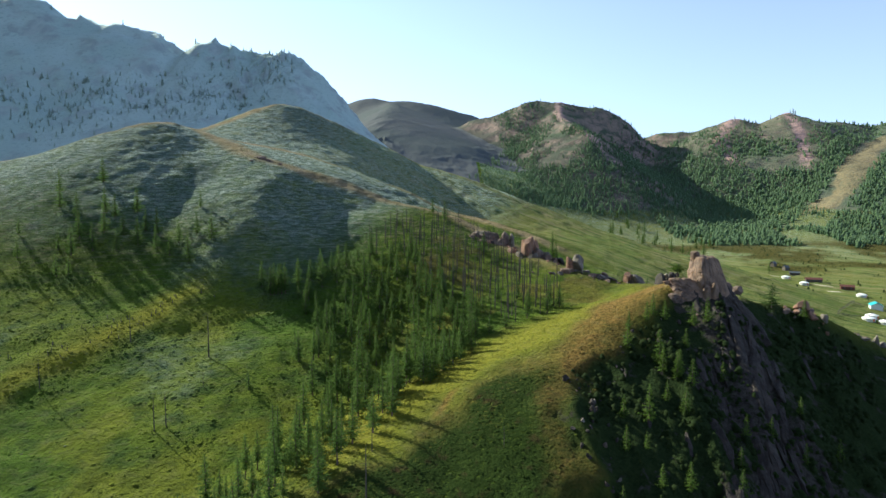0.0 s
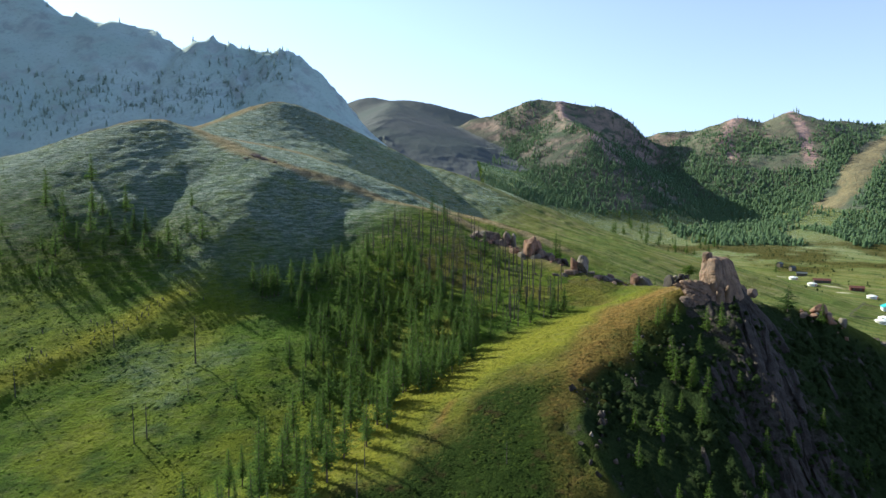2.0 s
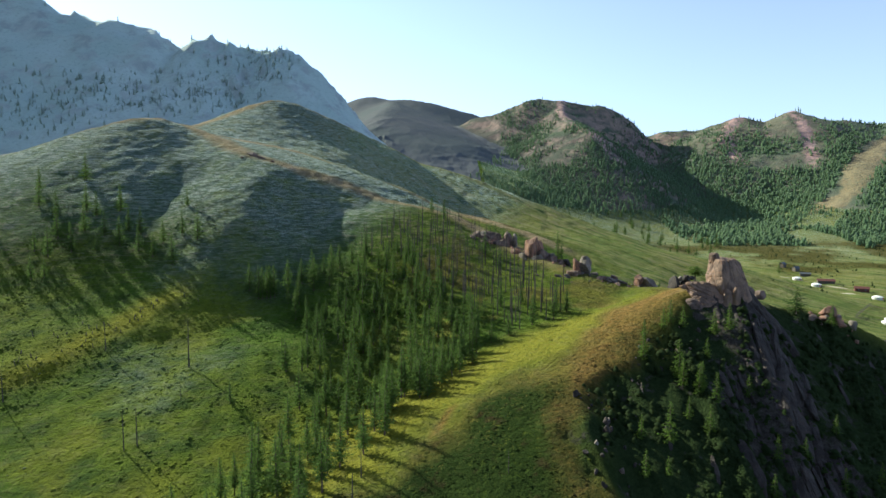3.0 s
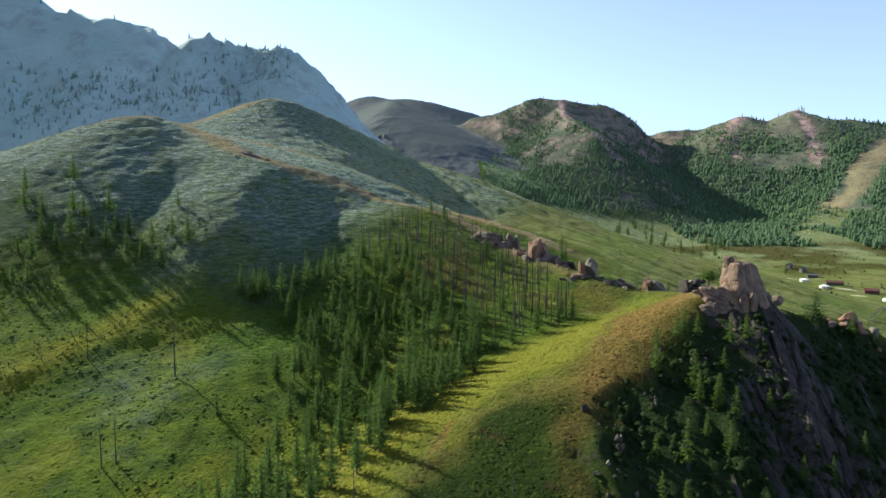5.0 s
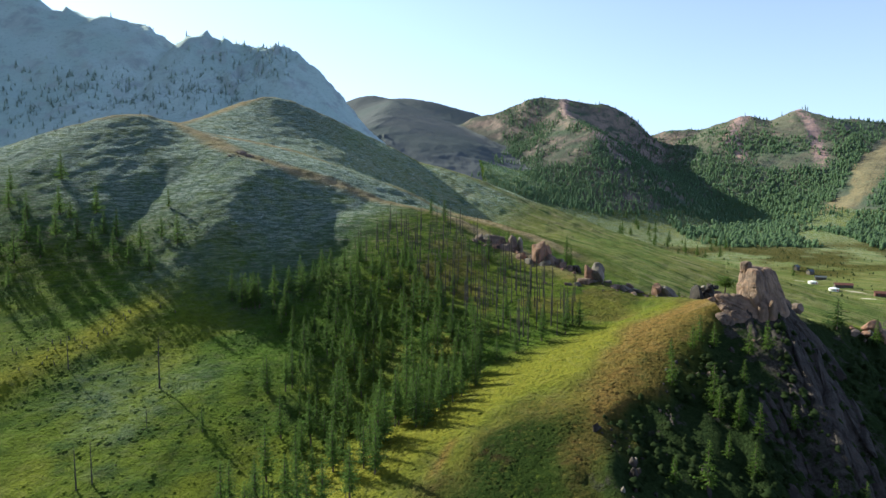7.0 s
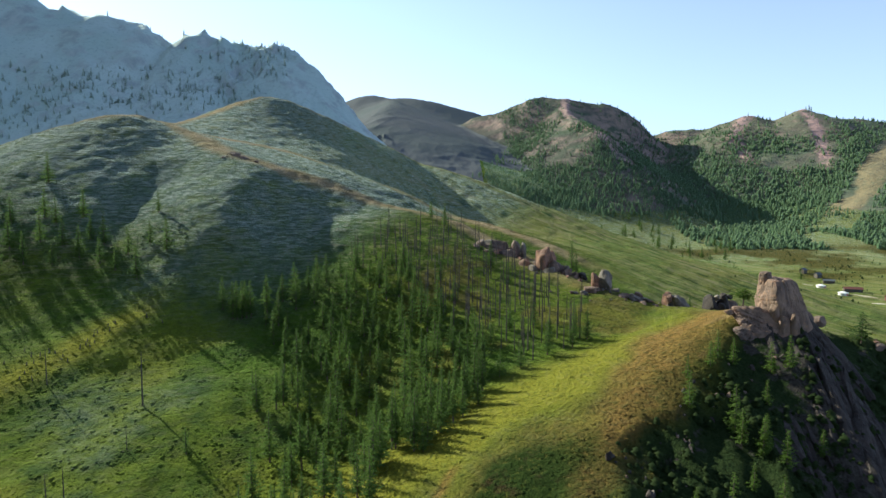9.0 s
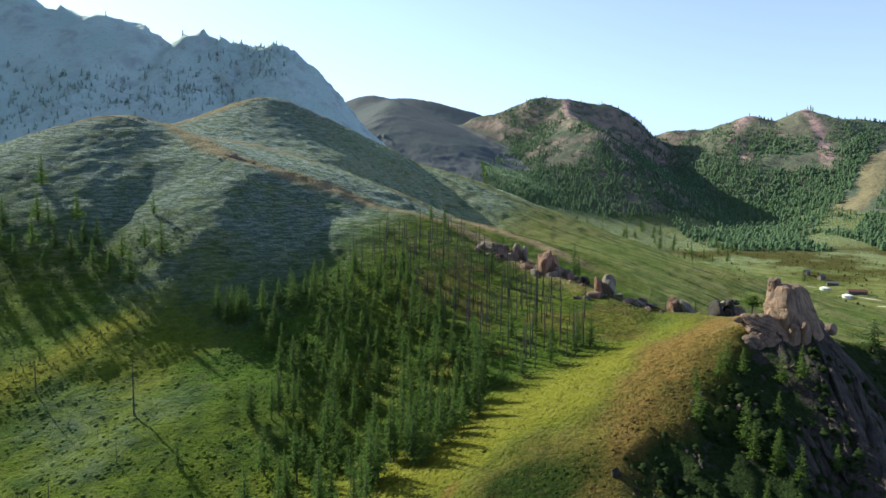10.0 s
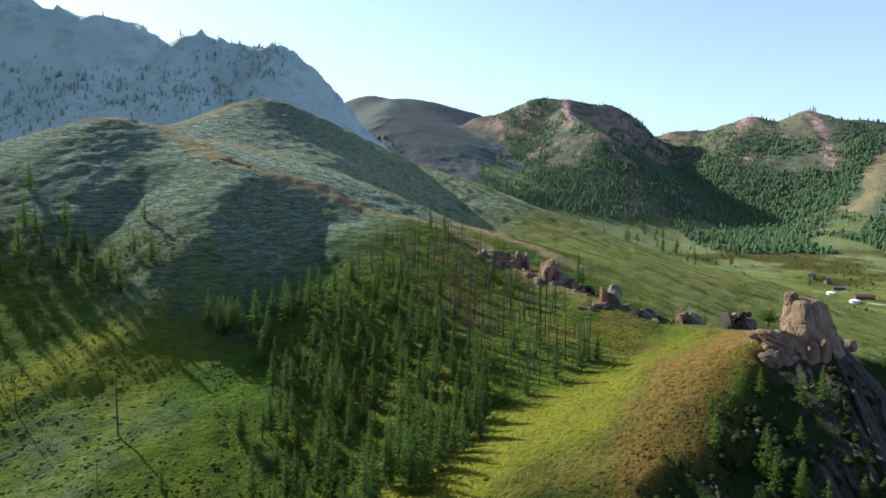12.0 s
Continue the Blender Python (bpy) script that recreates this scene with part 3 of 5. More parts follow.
def sheet_mesh(name, quads):
    """A mesh of those grid quads, with the ground's attributes at its corners."""
    nx = len(GX)
    j, i = np.nonzero(quads)
    corners = np.stack([j * nx + i, j * nx + i + 1, (j + 1) * nx + i + 1, (j + 1) * nx + i], 1)
    used, index = np.unique(corners, return_inverse=True)
    mesh = bpy.data.meshes.new(name)
    mesh.vertices.add(len(used))
    mesh.vertices.foreach_set("co", np.stack([X.ravel()[used], Y.ravel()[used], H.ravel()[used]], 1).ravel())
    mesh.loops.add(index.size)
    mesh.loops.foreach_set("vertex_index", index.ravel().astype(np.int32))
    mesh.polygons.add(len(corners))
    mesh.polygons.foreach_set("loop_start", (np.arange(len(corners)) * 4).astype(np.int32))
    mesh.update(calc_edges=True)
    mesh.polygons.foreach_set("use_smooth", np.ones(len(corners), bool))
    for key, values in (("dry", DRY), ("scrub", SCRUBBY), ("rock", ROCKY), ("heath_shade", HEATH_SHADE), ("streaks", STREAKS), ("crest", CRESTY), ("ribs", RIBS), ("flow", FLOW), ("straw", STRAW), ("sage_haze", SAGE_HAZE)):
        mesh.attributes.new(key, "FLOAT", "POINT").data.foreach_set("value", values.ravel()[used].astype(np.float32))
    return mesh


CELL = ZONE[:-1, :-1]
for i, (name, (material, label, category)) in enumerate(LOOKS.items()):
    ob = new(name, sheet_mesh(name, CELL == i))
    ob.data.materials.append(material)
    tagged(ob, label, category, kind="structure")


def height(x, y):
    """The ground's height at a place, from the sheet itself."""
    i = int(np.clip(np.searchsorted(GX, x) - 1, 0, len(GX) - 2))
    j = int(np.clip(np.searchsorted(GY, y) - 1, 0, len(GY) - 2))
    u, v = (x - GX[i]) / (GX[i + 1] - GX[i]), (y - GY[j]) / (GY[j + 1] - GY[j])
    return float((H[j, i] * (1 - u) + H[j, i + 1] * u) * (1 - v) + (H[j + 1, i] * (1 - u) + H[j + 1, i + 1] * u) * v)


def grid_value(field, x, y):
    i = int(np.clip(np.searchsorted(GX, x) - 1, 0, len(GX) - 1))
    j = int(np.clip(np.searchsorted(GY, y) - 1, 0, len(GY) - 1))
    return field[j, i]


# ---- trees ----
def part(name, bm, material, parent=None, label="", smooth_shade=False):
    """Links a bmesh as one mesh object, under a thing or a part."""
    mesh = bpy.data.meshes.new(name)
    bm.to_mesh(mesh)
    bm.free()
    mesh.materials.append(material)
    if smooth_shade:
        mesh.polygons.foreach_set("use_smooth", np.ones(len(mesh.polygons), bool))
    ob = new(name, mesh)
    if parent is not None:
        ob.parent = parent
    if label:
        ob["label"] = label
    return ob


def tube(bm, points, sides=6):
    """A tapered tube through (x, y, z, radius) points."""
    rings = []
    for k, (x, y, z, r) in enumerate(points):
        p = Vector((x, y, z))
        q0, q1 = Vector(points[max(k - 1, 0)][:3]), Vector(points[min(k + 1, len(points) - 1)][:3])
        way = (q1 - q0).normalized()
        side = way.orthogonal().normalized()
        up = way.cross(side)
        rings.append([bm.verts.new(p + (side * math.cos(a) + up * math.sin(a)) * r) for a in (2 * math.pi * i / sides for i in range(sides))])
    for a, b in zip(rings[:-1], rings[1:]):
        for i in range(sides):
            bm.faces.new((a[i], a[(i + 1) % sides], b[(i + 1) % sides], b[i]))
    bm.faces.new(rings[0][::-1])
    bm.faces.new(rings[-1])


def spray(bm, rng, base, tip, width):
    """A drooping spray of needles: slender ragged leaf shapes to either side of a twig."""
    way = tip - base
    side = way.cross(Vector((0, 0, 1)))
    if side.length < 1e-4:
        side = Vector((1, 0, 0))
    side = side.normalized()
    for hand in (-1, 1):
        out = (way.normalized() * rng.uniform(0.5, 1.1) + side * hand * rng.uniform(0.3, 1.0) + Vector((0, 0, rng.uniform(-0.55, 0.25)))).normalized()
        long = width * rng.uniform(1.6, 3.0)
        lean = (out.cross(side) * rng.uniform(-0.6, 1.0) + side * rng.uniform(-1, 1) + Vector((0, 0, 0.3))).normalized() * width * rng.uniform(0.35, 0.6)
        a = base + way * rng.uniform(0.0, 0.5)
        bm.faces.new([bm.verts.new(v) for v in (a, a + out * long * 0.5 + lean, a + out * long, a + out * long * 0.45 - lean)])


def larch(name, rng, tall, wide, bare, material, branches=80, lean=0.0, label="", category="larch tree", power=1.15, stout=0.016):
    """A larch: an Empty with a trunk that carries limbs, and a crown of many small sprays. bare: the share of the trunk with no needles."""
    thing = new(name)
    bm = bmesh.new()
    bend = [rng.uniform(-0.02, 0.02) * tall for _ in range(2)]

    def axis(u):
        return Vector((lean * tall * u + bend[0] * math.sin(u * 3), bend[1] * math.sin(u * 2.4), tall * u))

    tube(bm, [(*axis(u)[:2], axis(u)[2] - (0.5 if u == 0 else 0), stout * tall * (1 - u) ** 0.8 + 0.02) for u in (0, 0.06, 0.3, 0.55, 0.8, 0.97)], 7)
    crown = bmesh.new()
    for k in range(branches):
        u = bare + (1 - bare) * (k + rng.random()) / branches
        v = (u - bare) / (1 - bare)
        reach = wide * (1 - v) ** power * min(1, 0.5 + 3 * v) * rng.choice((0.35, 0.7, 0.9, 1.0, 1.2)) * rng.uniform(0.85, 1.1) + 0.15
        turn = k * 2.4 + rng.uniform(-0.5, 0.5)
        start = axis(u)
        end = start + Vector((math.cos(turn) * reach, math.sin(turn) * reach, reach * rng.uniform(-0.25, 0.3)))
        if k % 3 == 0 and v < 0.8:
            tube(bm, [(*start, 0.035), (*end, 0.012)], 3)
        many = 2 + int(reach * 3.4)
        for m in range(many):
            a = start.lerp(end, (m + 0.3) / many) + Vector((rng.uniform(-0.14, 0.14), rng.uniform(-0.14, 0.14), rng.uniform(-0.12, 0.1)))
            b = start.lerp(end, (m + 1.6) / many) + Vector((rng.uniform(-0.3, 0.3), rng.uniform(-0.3, 0.3), rng.uniform(-0.35, 0.1)))
            spray(crown, rng, a, b, (0.22 + 0.12 * (1 - m / many)) * (1.1 - 0.65 * v))
    part("trunk", bm, MAT_BARK, thing, "dark brown straight trunk")
    part("crown", crown, material, thing)
    return tagged(thing, label, category)


def snag(name, rng, tall, stubs, label="", category="dead tree"):
    """A dead larch: a bare grey pole with stubs of limbs."""
    thing = new(name)
    bm = bmesh.new()
    sway = rng.uniform(-0.015, 0.015) * tall
    tube(bm, [(sway * u * u, 0, tall * u - (0.5 if u == 0 else 0), 0.013 * tall * (1 - u) ** 0.7 + 0.045) for u in (0, 0.05, 0.3, 0.6, 0.85, 1.0)], 7)
    part("trunk", bm, MAT_DEAD, thing, "bare grey trunk")
    for k in range(stubs):
        u = rng.uniform(0.35, 0.95)
        turn = rng.uniform(0, 6.28)
        far = (1.05 - u) * tall * rng.uniform(0.1, 0.25) + 0.3
        bm = bmesh.new()
        p = Vector((sway * u * u, 0, tall * u))
        q = p + Vector((math.cos(turn) * far, math.sin(turn) * far, far * rng.uniform(-0.1, 0.7)))
        tube(bm, [(*p, 0.05), (*p.lerp(q, 0.5), 0.04), (*q, 0.015)], 4)
        part("limb", bm, MAT_DEAD, thing)
    return tagged(thing, label, category)


def stand(ob, x, y, grow, turn, sink=0.0):
    """A copy of a tree or rock on the ground at x, y."""
    m = pose(x, y, height(x, y) - sink, 0, 0, turn)
    made = copy_thing(ob, m)
    made.scale = (grow, grow, grow)
    return made


RNG = random.Random(7)
LARCHES = [larch("larch", random.Random(20 + k), 14, w, bare, MAT_LARCH, 120, label="slender green larch with a dark trunk on the grassy slope")
           for k, (w, bare) in enumerate([(4.2, 0.07), (3.5, 0.12), (4.8, 0.06), (2.9, 0.22), (3.8, 0.12)])]
HILL = [larch("hill_larch", random.Random(30 + k), 14, w, bare, MAT_LARCH, 110, label="tall green larch on the open hillside") for k, (w, bare) in enumerate([(3.8, 0.07), (3.2, 0.1), (4.4, 0.05)])]
SNAGS = [snag("dead_larch", random.Random(50 + k), 11, s, "bare grey dead larch trunk standing in the grass") for k, s in enumerate([0, 3, 7, 12])]
FIRS = [larch("young_larch", random.Random(70 + k), 8, w, 0.06, MAT_FRESH, 60, label="fresh green young larch on the rocky slope") for k, w in enumerate([1.9, 1.5, 2.2])]


def inside(x, y, corners):
    hit = False
    for (ax, ay), (bx, by) in zip(corners, corners[1:] + corners[:1]):
        if (ay > y) != (by > y) and x < ax + (y - ay) / (by - ay) * (bx - ax):
            hit = not hit
    return hit


def scatter(corners, count, gap, rng):
    """Places in a polygon that keep a distance from one another."""
    xs, ys = [c[0] for c in corners], [c[1] for c in corners]
    out = []
    for _ in range(count * 40):
        x, y = rng.uniform(min(xs), max(xs)), rng.uniform(min(ys), max(ys))
        if inside(x, y, corners) and all((x - a) ** 2 + (y - b) ** 2 > gap * gap for a, b in out):
            out.append((x, y))
            if len(out) == count:
                break
    return out


FOREST = [(-66, 262), (-58, 276), (-40, 284), (-14, 282), (-4, 262), (8, 240), (14, 222), (8, 200), (-1, 182), (-12, 168), (-20, 152), (-27, 134), (-30, 116), (-60, 112), (-52, 150), (-42, 172), (-44, 200), (-52, 232)]
for x, y in scatter(FOREST, 190, 3.8, RNG):
    stand(RNG.choice(LARCHES), x, y, RNG.uniform(0.5, 1.1), RNG.uniform(0, 360))
# a closer fringe along the lower edge of the grove
for x, y, s in ((-2.3, 194.3, 0.85), (2.3, 197.8, 0.8), (-7.1, 186.6, 0.95), (-10.7, 185.6, 0.85), (7.2, 203.5, 0.8), (10.6, 213.5, 0.75), (-5.6, 207.3, 0.95), (-13.7, 179.4, 0.9), (-4, 200, 0.85),
                (0, 205, 0.9), (4, 210, 0.8), (-9, 192, 1.0), (-16.5, 172.5, 0.75), (-12, 198, 1.0), (7.5, 218, 0.8),
                (9.6, 196, 0.6), (5.6, 191, 0.65), (3.2, 188.6, 0.7), (0, 185.2, 0.75), (-3, 183, 0.7), (-6, 180.6, 0.75), (11.4, 205.5, 0.75), (16.4, 211, 0.6), (0.4, 192, 0.85), (22.5, 213, 0.55), (5.8, 198.5, 0.8), (12.5, 217, 0.65)):
    stand(RNG.choice(LARCHES), x, y, s, RNG.uniform(0, 360))
BURNT = [(-40, 286), (-24, 320), (6, 328), (30, 294), (48, 252), (46, 226), (24, 214), (8, 236), (-6, 262), (-14, 282)]
for x, y in scatter(BURNT, 185, 2.4, RNG):
    stand(RNG.choice(SNAGS), x, y, RNG.uniform(0.7, 1.25), RNG.uniform(0, 360))
for x, y in scatter(BURNT, 14, 7, RNG):
    stand(RNG.choice(LARCHES), x, y, RNG.uniform(0.5, 0.85), RNG.uniform(0, 360))
# trees on the flank of the west knoll
for x, y in ((-172, 269), (-165, 267), (-168, 279), (-158, 272), (-159, 284), (-148, 274), (-150, 284), (-141, 280), (-142, 290), (-131, 277), (-123, 273), (-122, 281), (-159, 255),
             (-163, 253), (-112, 268), (-115, 285), (-177, 293), (-160, 296), (-122, 308), (-181, 324), (-197, 311), (-186, 262), (-196, 278), (-205, 268), (-152, 302), (-190, 300)):
    stand(RNG.choice(HILL), x - 4, y + 4, RNG.uniform(0.6, 1.05), RNG.uniform(0, 360))
for x, y, s in ((-51.3, 209, 0.85), (-53, 211, 0.8), (-45, 213, 0.9), (-57, 246, 0.85), (44.7, 227.5, 0.7), (41.2, 229, 0.75), (39, 222, 0.8), (-80, 262, 0.9), (-63, 190, 0.5)):
    stand(RNG.choice(HILL), x, y, s, RNG.uniform(0, 360))
# trees that cling to the rock face
for x, y, s in ((46.8, 151.3, 0.8), (53.1, 150.3, 1.25), (59.9, 156.5, 0.75), (63.4, 152.3, 0.95), (65.7, 163.7, 1.0), (44.5, 141, 0.85), (49.7, 142, 0.6), (85.8, 152, 0.7), (54.5, 174, 1.05), (62.4, 169.8, 1.35),
                (66.4, 164.6, 0.9), (67, 188.6, 0.9), (70.7, 188.7, 0.85), (64, 186, 0.8), (79.5, 187.7, 1.0), (83.8, 187.7, 1.05), (73, 177.1, 0.75), (57.6, 183, 0.7), (57, 133, 0.9), (72, 140, 0.8), (40, 128, 0.8), (98, 160, 0.7), (128, 209.8, 1.0), (62, 127, 0.9), (78, 150, 0.8), (92, 147, 0.7), (104, 152, 0.8), (69, 133, 0.9), (88, 132, 0.8), (80, 168, 0.8), (50, 132, 0.75)):
    stand(RNG.choice(FIRS), x, y, s, RNG.uniform(0, 360), 0.4)
# a broad pine on the east spur and a small one at the foot of the tower
PINE = larch("pine", random.Random(91), 9.0, 4.9, 0.14, MAT_PINE, 70, label="broad dark green pine on the shady hill crest", category="pine tree", power=0.6)
PINE.matrix_basis = pose(117, 211, height(117, 211), 0, 0, 30)
LITTLE_PINE = larch("pine", random.Random(92), 5.2, 3.6, 0.5, MAT_FRESH, 80, stout=0.045, label="small crooked green pine beside the granite tower", category="pine tree", power=0.5)
LITTLE_PINE.matrix_basis = pose(80.3, 204.2, 38.7, 0, 8, 30)
# larches dotted over the upper valley and along the rock crest
for x, y in scatter([(85, 640), (150, 800), (255, 860), (330, 740), (290, 640), (220, 600), (140, 620)], 74, 8, RNG):
    stand(RNG.choice(HILL), x, y, RNG.uniform(0.55, 1.25), RNG.uniform(0, 360))
for x, y, s in ((55, 300, 1.0), (57, 301, 0.7), (27, 322, 0.55), (31, 318, 0.5), (24, 318, 0.5), (90, 262, 0.45), (-6, 345, 0.6), (1, 336, 0.8), (305, 556, 0.8), (214, 560, 0.7), (240, 540, 0.75), (196, 590, 0.8)):
    stand(RNG.choice(HILL), x, y, s, RNG.uniform(0, 360))
# the first of each kind stand in the wood too
for k, ob in enumerate(HILL):
    ob.matrix_basis = pose(-170 + 30 * k, 302 - 9 * k, height(-170 + 30 * k, 302 - 9 * k), 0, 0, 70 * k)
for k, ob in enumerate(LARCHES + SNAGS + FIRS):
    x, y = (-75 + 1.5 * k, 258 + 0.5 * k) if k < 5 else (10 + 4 * k, 262) if k < 9 else (62 + 3 * (k - 9), 166 - 3 * (k - 9))
    ob.matrix_basis = pose(x, y, height(x, y), 0, 0, 40 * k)
# single snags on the open slope
for x, y, s in ((-83.3, 209.3, 1.4), (-78, 190.6, 0.55), (-83.4, 168.3, 0.95), (-80.9, 170.3, 0.95), (-114.6, 216.3, 0.95), (-17.1, 128.4, 1.15), (-17.8, 145.8, 0.7), (-129.7, 188.4, 0.9)):
    stand(SNAGS[RNG.randrange(2)], x, y, s, RNG.uniform(0, 360))


# a small dead bush-like snag on the shady slope
stand(SNAGS[3], 14.9, 141.9, 0.5, 20)


# short charred stumps along the dry strip and over the slope
def stump(rng):
    bm = bmesh.new()
    tall = rng.uniform(0.8, 1.6)
    tube(bm, [(0, 0, -0.3, 0.2), (0.02, 0, 0.3 * tall, 0.15), (0.06, 0.03, tall, 0.1)], 7)
    return tagged(part("stump", bm, MAT_DEAD), "short charred tree stump in the dry grass", "stump", "stumps on the slope")


STUMPS = [stump(random.Random(600 + k)) for k in range(4)]
for k in range(46):
    u = RNG.random()
    x, y = -152 + 48 * u + RNG.gauss(0, 5), 193 + 58 * u + RNG.gauss(0, 4)
    ob = STUMPS[k] if k < 4 else copy_thing(STUMPS[k % 4], Matrix())
    ob.matrix_basis = pose(x, y, height(x, y), RNG.uniform(-15, 15), RNG.uniform(-15, 15), RNG.uniform(0, 360))


# ---- granite ----
BALL = {}


def ball(detail):
    if detail not in BALL:
        bm = bmesh.new()
        bmesh.ops.create_icosphere(bm, subdivisions=detail, radius=1.0)
        BALL[detail] = (np.array([v.co for v in bm.verts]), [[v.index for v in f.verts] for f in bm.faces])
        bm.free()
    return BALL[detail]


def boulder(name, parent, material, seed, where, size, turn=(0, 0, 0), detail=4, cuts=9, joints=0.0, taper=0.0, label="", keep=(0.55, 0.9), square=0.6):
    """A block of granite: a ball cut by flat joint planes, worn round and roughened. where: the middle; size: half lengths."""
    rng = random.Random(seed)
    p, faces = ball(detail)
    p = p.copy()
    p = np.sign(p) * np.abs(p) ** square
    for _ in range(cuts):
        n = Vector((rng.uniform(-1, 1), rng.uniform(-1, 1), rng.uniform(-0.7, 1))).normalized()
        over = p @ np.array(n) - rng.uniform(*keep)
        p -= np.outer(np.clip(over, 0, None) * 0.97, n)
    size = np.array(size, float)
    rough_ = np.array([noise.noise(Vector(v * size / max(size) * 1.7 + seed * 3.1)) * 0.11 + noise.noise(Vector(v * size * 0.45 + seed * 1.7)) * 0.10 / (1 + 0.1 * max(size)) * 2 for v in p])
    if joints:
        angle = np.arctan2(p[:, 1], p[:, 0]) * 3.2 + seed
        groove = np.array([noise.noise(Vector((math.cos(a) * 3, math.sin(a) * 3, z * 0.5 + seed))) for a, z in zip(angle / 3.2 * 1.0 + seed, p[:, 2])])
        rough_ -= joints * np.exp(-(groove / 0.09) ** 2)
    p = p * (1 + rough_)[:, None]
    p[:, :2] *= (1 - taper * np.clip(p[:, 2], -1, 1))[:, None]
    p *= size
    mesh = bpy.data.meshes.new(name)
    mesh.from_pydata(p.tolist(), [], faces)
    mesh.materials.append(material)
    ob = new(name, mesh)
    ob.parent = parent
    ob.matrix_basis = pose(*where, *turn)
    if label:
        ob["label"] = label
    return ob


def outcrop(name, label, x, y):
    thing = new(name)
    thing.matrix_basis = pose(x, y, height(x, y))
    return tagged(thing, label, "rock")


def crag(name, parent, material, seed, levels, turn=0.0, box=4.0, cracks=0.07, lumps=0.10, slant=0.0, around=56, up=44):
    """A mass of jointed granite lofted through (height, middle x, middle y, half width, half depth) levels, with upright cracks and worn edges."""
    rows = spline(levels, 8)
    pick = np.linspace(0, len(rows) - 1, up)
    rows = np.stack([np.interp(pick, np.arange(len(rows)), rows[:, k]) for k in range(5)], 1)
    verts = []
    t = radians(turn)
    for z, mx, my, rx, ry in rows:
        for k in range(around):
            a = 2 * math.pi * k / around
            ca, sa = math.cos(a), math.sin(a)
            r = (abs(ca) ** box + abs(sa) ** box) ** (-1 / box)
            x, y = ca * r * rx, sa * r * ry
            drift = a + slant * z
            joint = noise.noise(Vector((math.cos(drift) * 2.6, math.sin(drift) * 2.6, z * 0.05 + seed * 7.3)))
            split = noise.noise(Vector((x * 0.12 + seed, y * 0.12, z * 0.38 + seed * 3.7)))
            swell = noise.noise(Vector((x * 0.22, y * 0.22 + seed * 1.9, z * 0.16)))
            fine = noise.noise(Vector((x * 0.9, y * 0.9, z * 0.5 + seed)))
            q = 1 + lumps * swell + 0.03 * fine - cracks * math.exp(-(joint / 0.07) ** 2) - 0.5 * cracks * math.exp(-(split / 0.05) ** 2)
            x, y = x * q, y * q
            verts.append((mx + x * math.cos(t) - y * math.sin(t), my + x * math.sin(t) + y * math.cos(t), z + 0.35 * fine + 0.5 * swell))
    faces = [(i * around + k, i * around + (k + 1) % around, (i + 1) * around + (k + 1) % around, (i + 1) * around + k) for i in range(up - 1) for k in range(around)]
    faces.append(tuple((up - 1) * around + k for k in range(around)))
    mesh = bpy.data.meshes.new(name)
    mesh.from_pydata(verts, [], faces)
    mesh.materials.append(material)
    ob = new(name, mesh)
    ob.parent = parent
    return ob


# the tower at the head of the spine: masses and boulders given from its foot
tower = outcrop("granite_tower", "tall weathered granite tower with split blocks on the hill crest", 91, 206)
tower.matrix_basis = pose(91, 206, 38.9)
crag("pillar", tower, MAT_GRANITE, 1, [(-10, 1.6, -2.4, 6.2, 5.4), (-4, 0.8, -1.0, 5.8, 5.3), (0, 0.2, 0.0, 5.3, 5.0), (1.6, -0.2, 0.3, 5.0, 4.6), (3.2, -0.4, 0.4, 4.5, 4.2), (5.0, -0.5, 0.5, 4.0, 3.9), (6.6, -0.7, 0.6, 3.5, 3.5), (7.2, -0.8, 0.7, 2.8, 3.0), (7.5, -0.9, 0.7, 1.5, 1.5), (7.55, -0.9, 0.7, 0.3, 0.3)], 15, 4.0, 0.05, 0.2)
crag("knob", tower, MAT_GRANITE, 2, [(4.0, -2.8, 1.4, 1.7, 1.7), (6.5, -3.0, 1.5, 1.6, 1.6), (8.0, -3.1, 1.5, 1.4, 1.4), (8.7, -3.1, 1.5, 1.0, 1.0), (8.9, -3.1, 1.5, 0.3, 0.3)], 20, 2.5, 0.2, 0.45, 0.2, 28, 18)
crag("knob", tower, MAT_GRANITE, 3, [(4.0, 1.8, -0.7, 1.5, 1.5), (6.4, 1.9, -0.8, 1.2, 1.3), (7.4, 1.9, -0.8, 0.9, 1.0), (7.7, 1.9, -0.8, 0.3, 0.3)], 30, 2.5, 0.2, 0.45, 0.2, 24, 16)
crag("slab", tower, MAT_GRANITE, 4, [(-12, -4.6, -5.6, 7.4, 5.4), (-6, -5.8, -4.2, 6.4, 4.2), (-3, -7.4, -2.6, 5.4, 2.9), (-1.4, -8.8, -1.8, 4.4, 2.2), (-0.4, -9.6, -1.5, 3.2, 1.6), (-0.1, -9.8, -1.4, 0.6, 0.4)], 6, 3.0, 0.16, 0.2, 0.35)
crag("ledge", tower, MAT_BROWN_GRANITE, 5, [(-12, -10.0, -7.4, 4.4, 3.0), (-7.4, -11.2, -6.4, 3.8, 2.4), (-5.6, -11.8, -5.8, 3.0, 1.7), (-5.1, -12.0, -5.6, 1.8, 1.0), (-5.0, -12.0, -5.6, 0.4, 0.3)], -8, 3.0, 0.16, 0.26, 0.2, 44, 26)
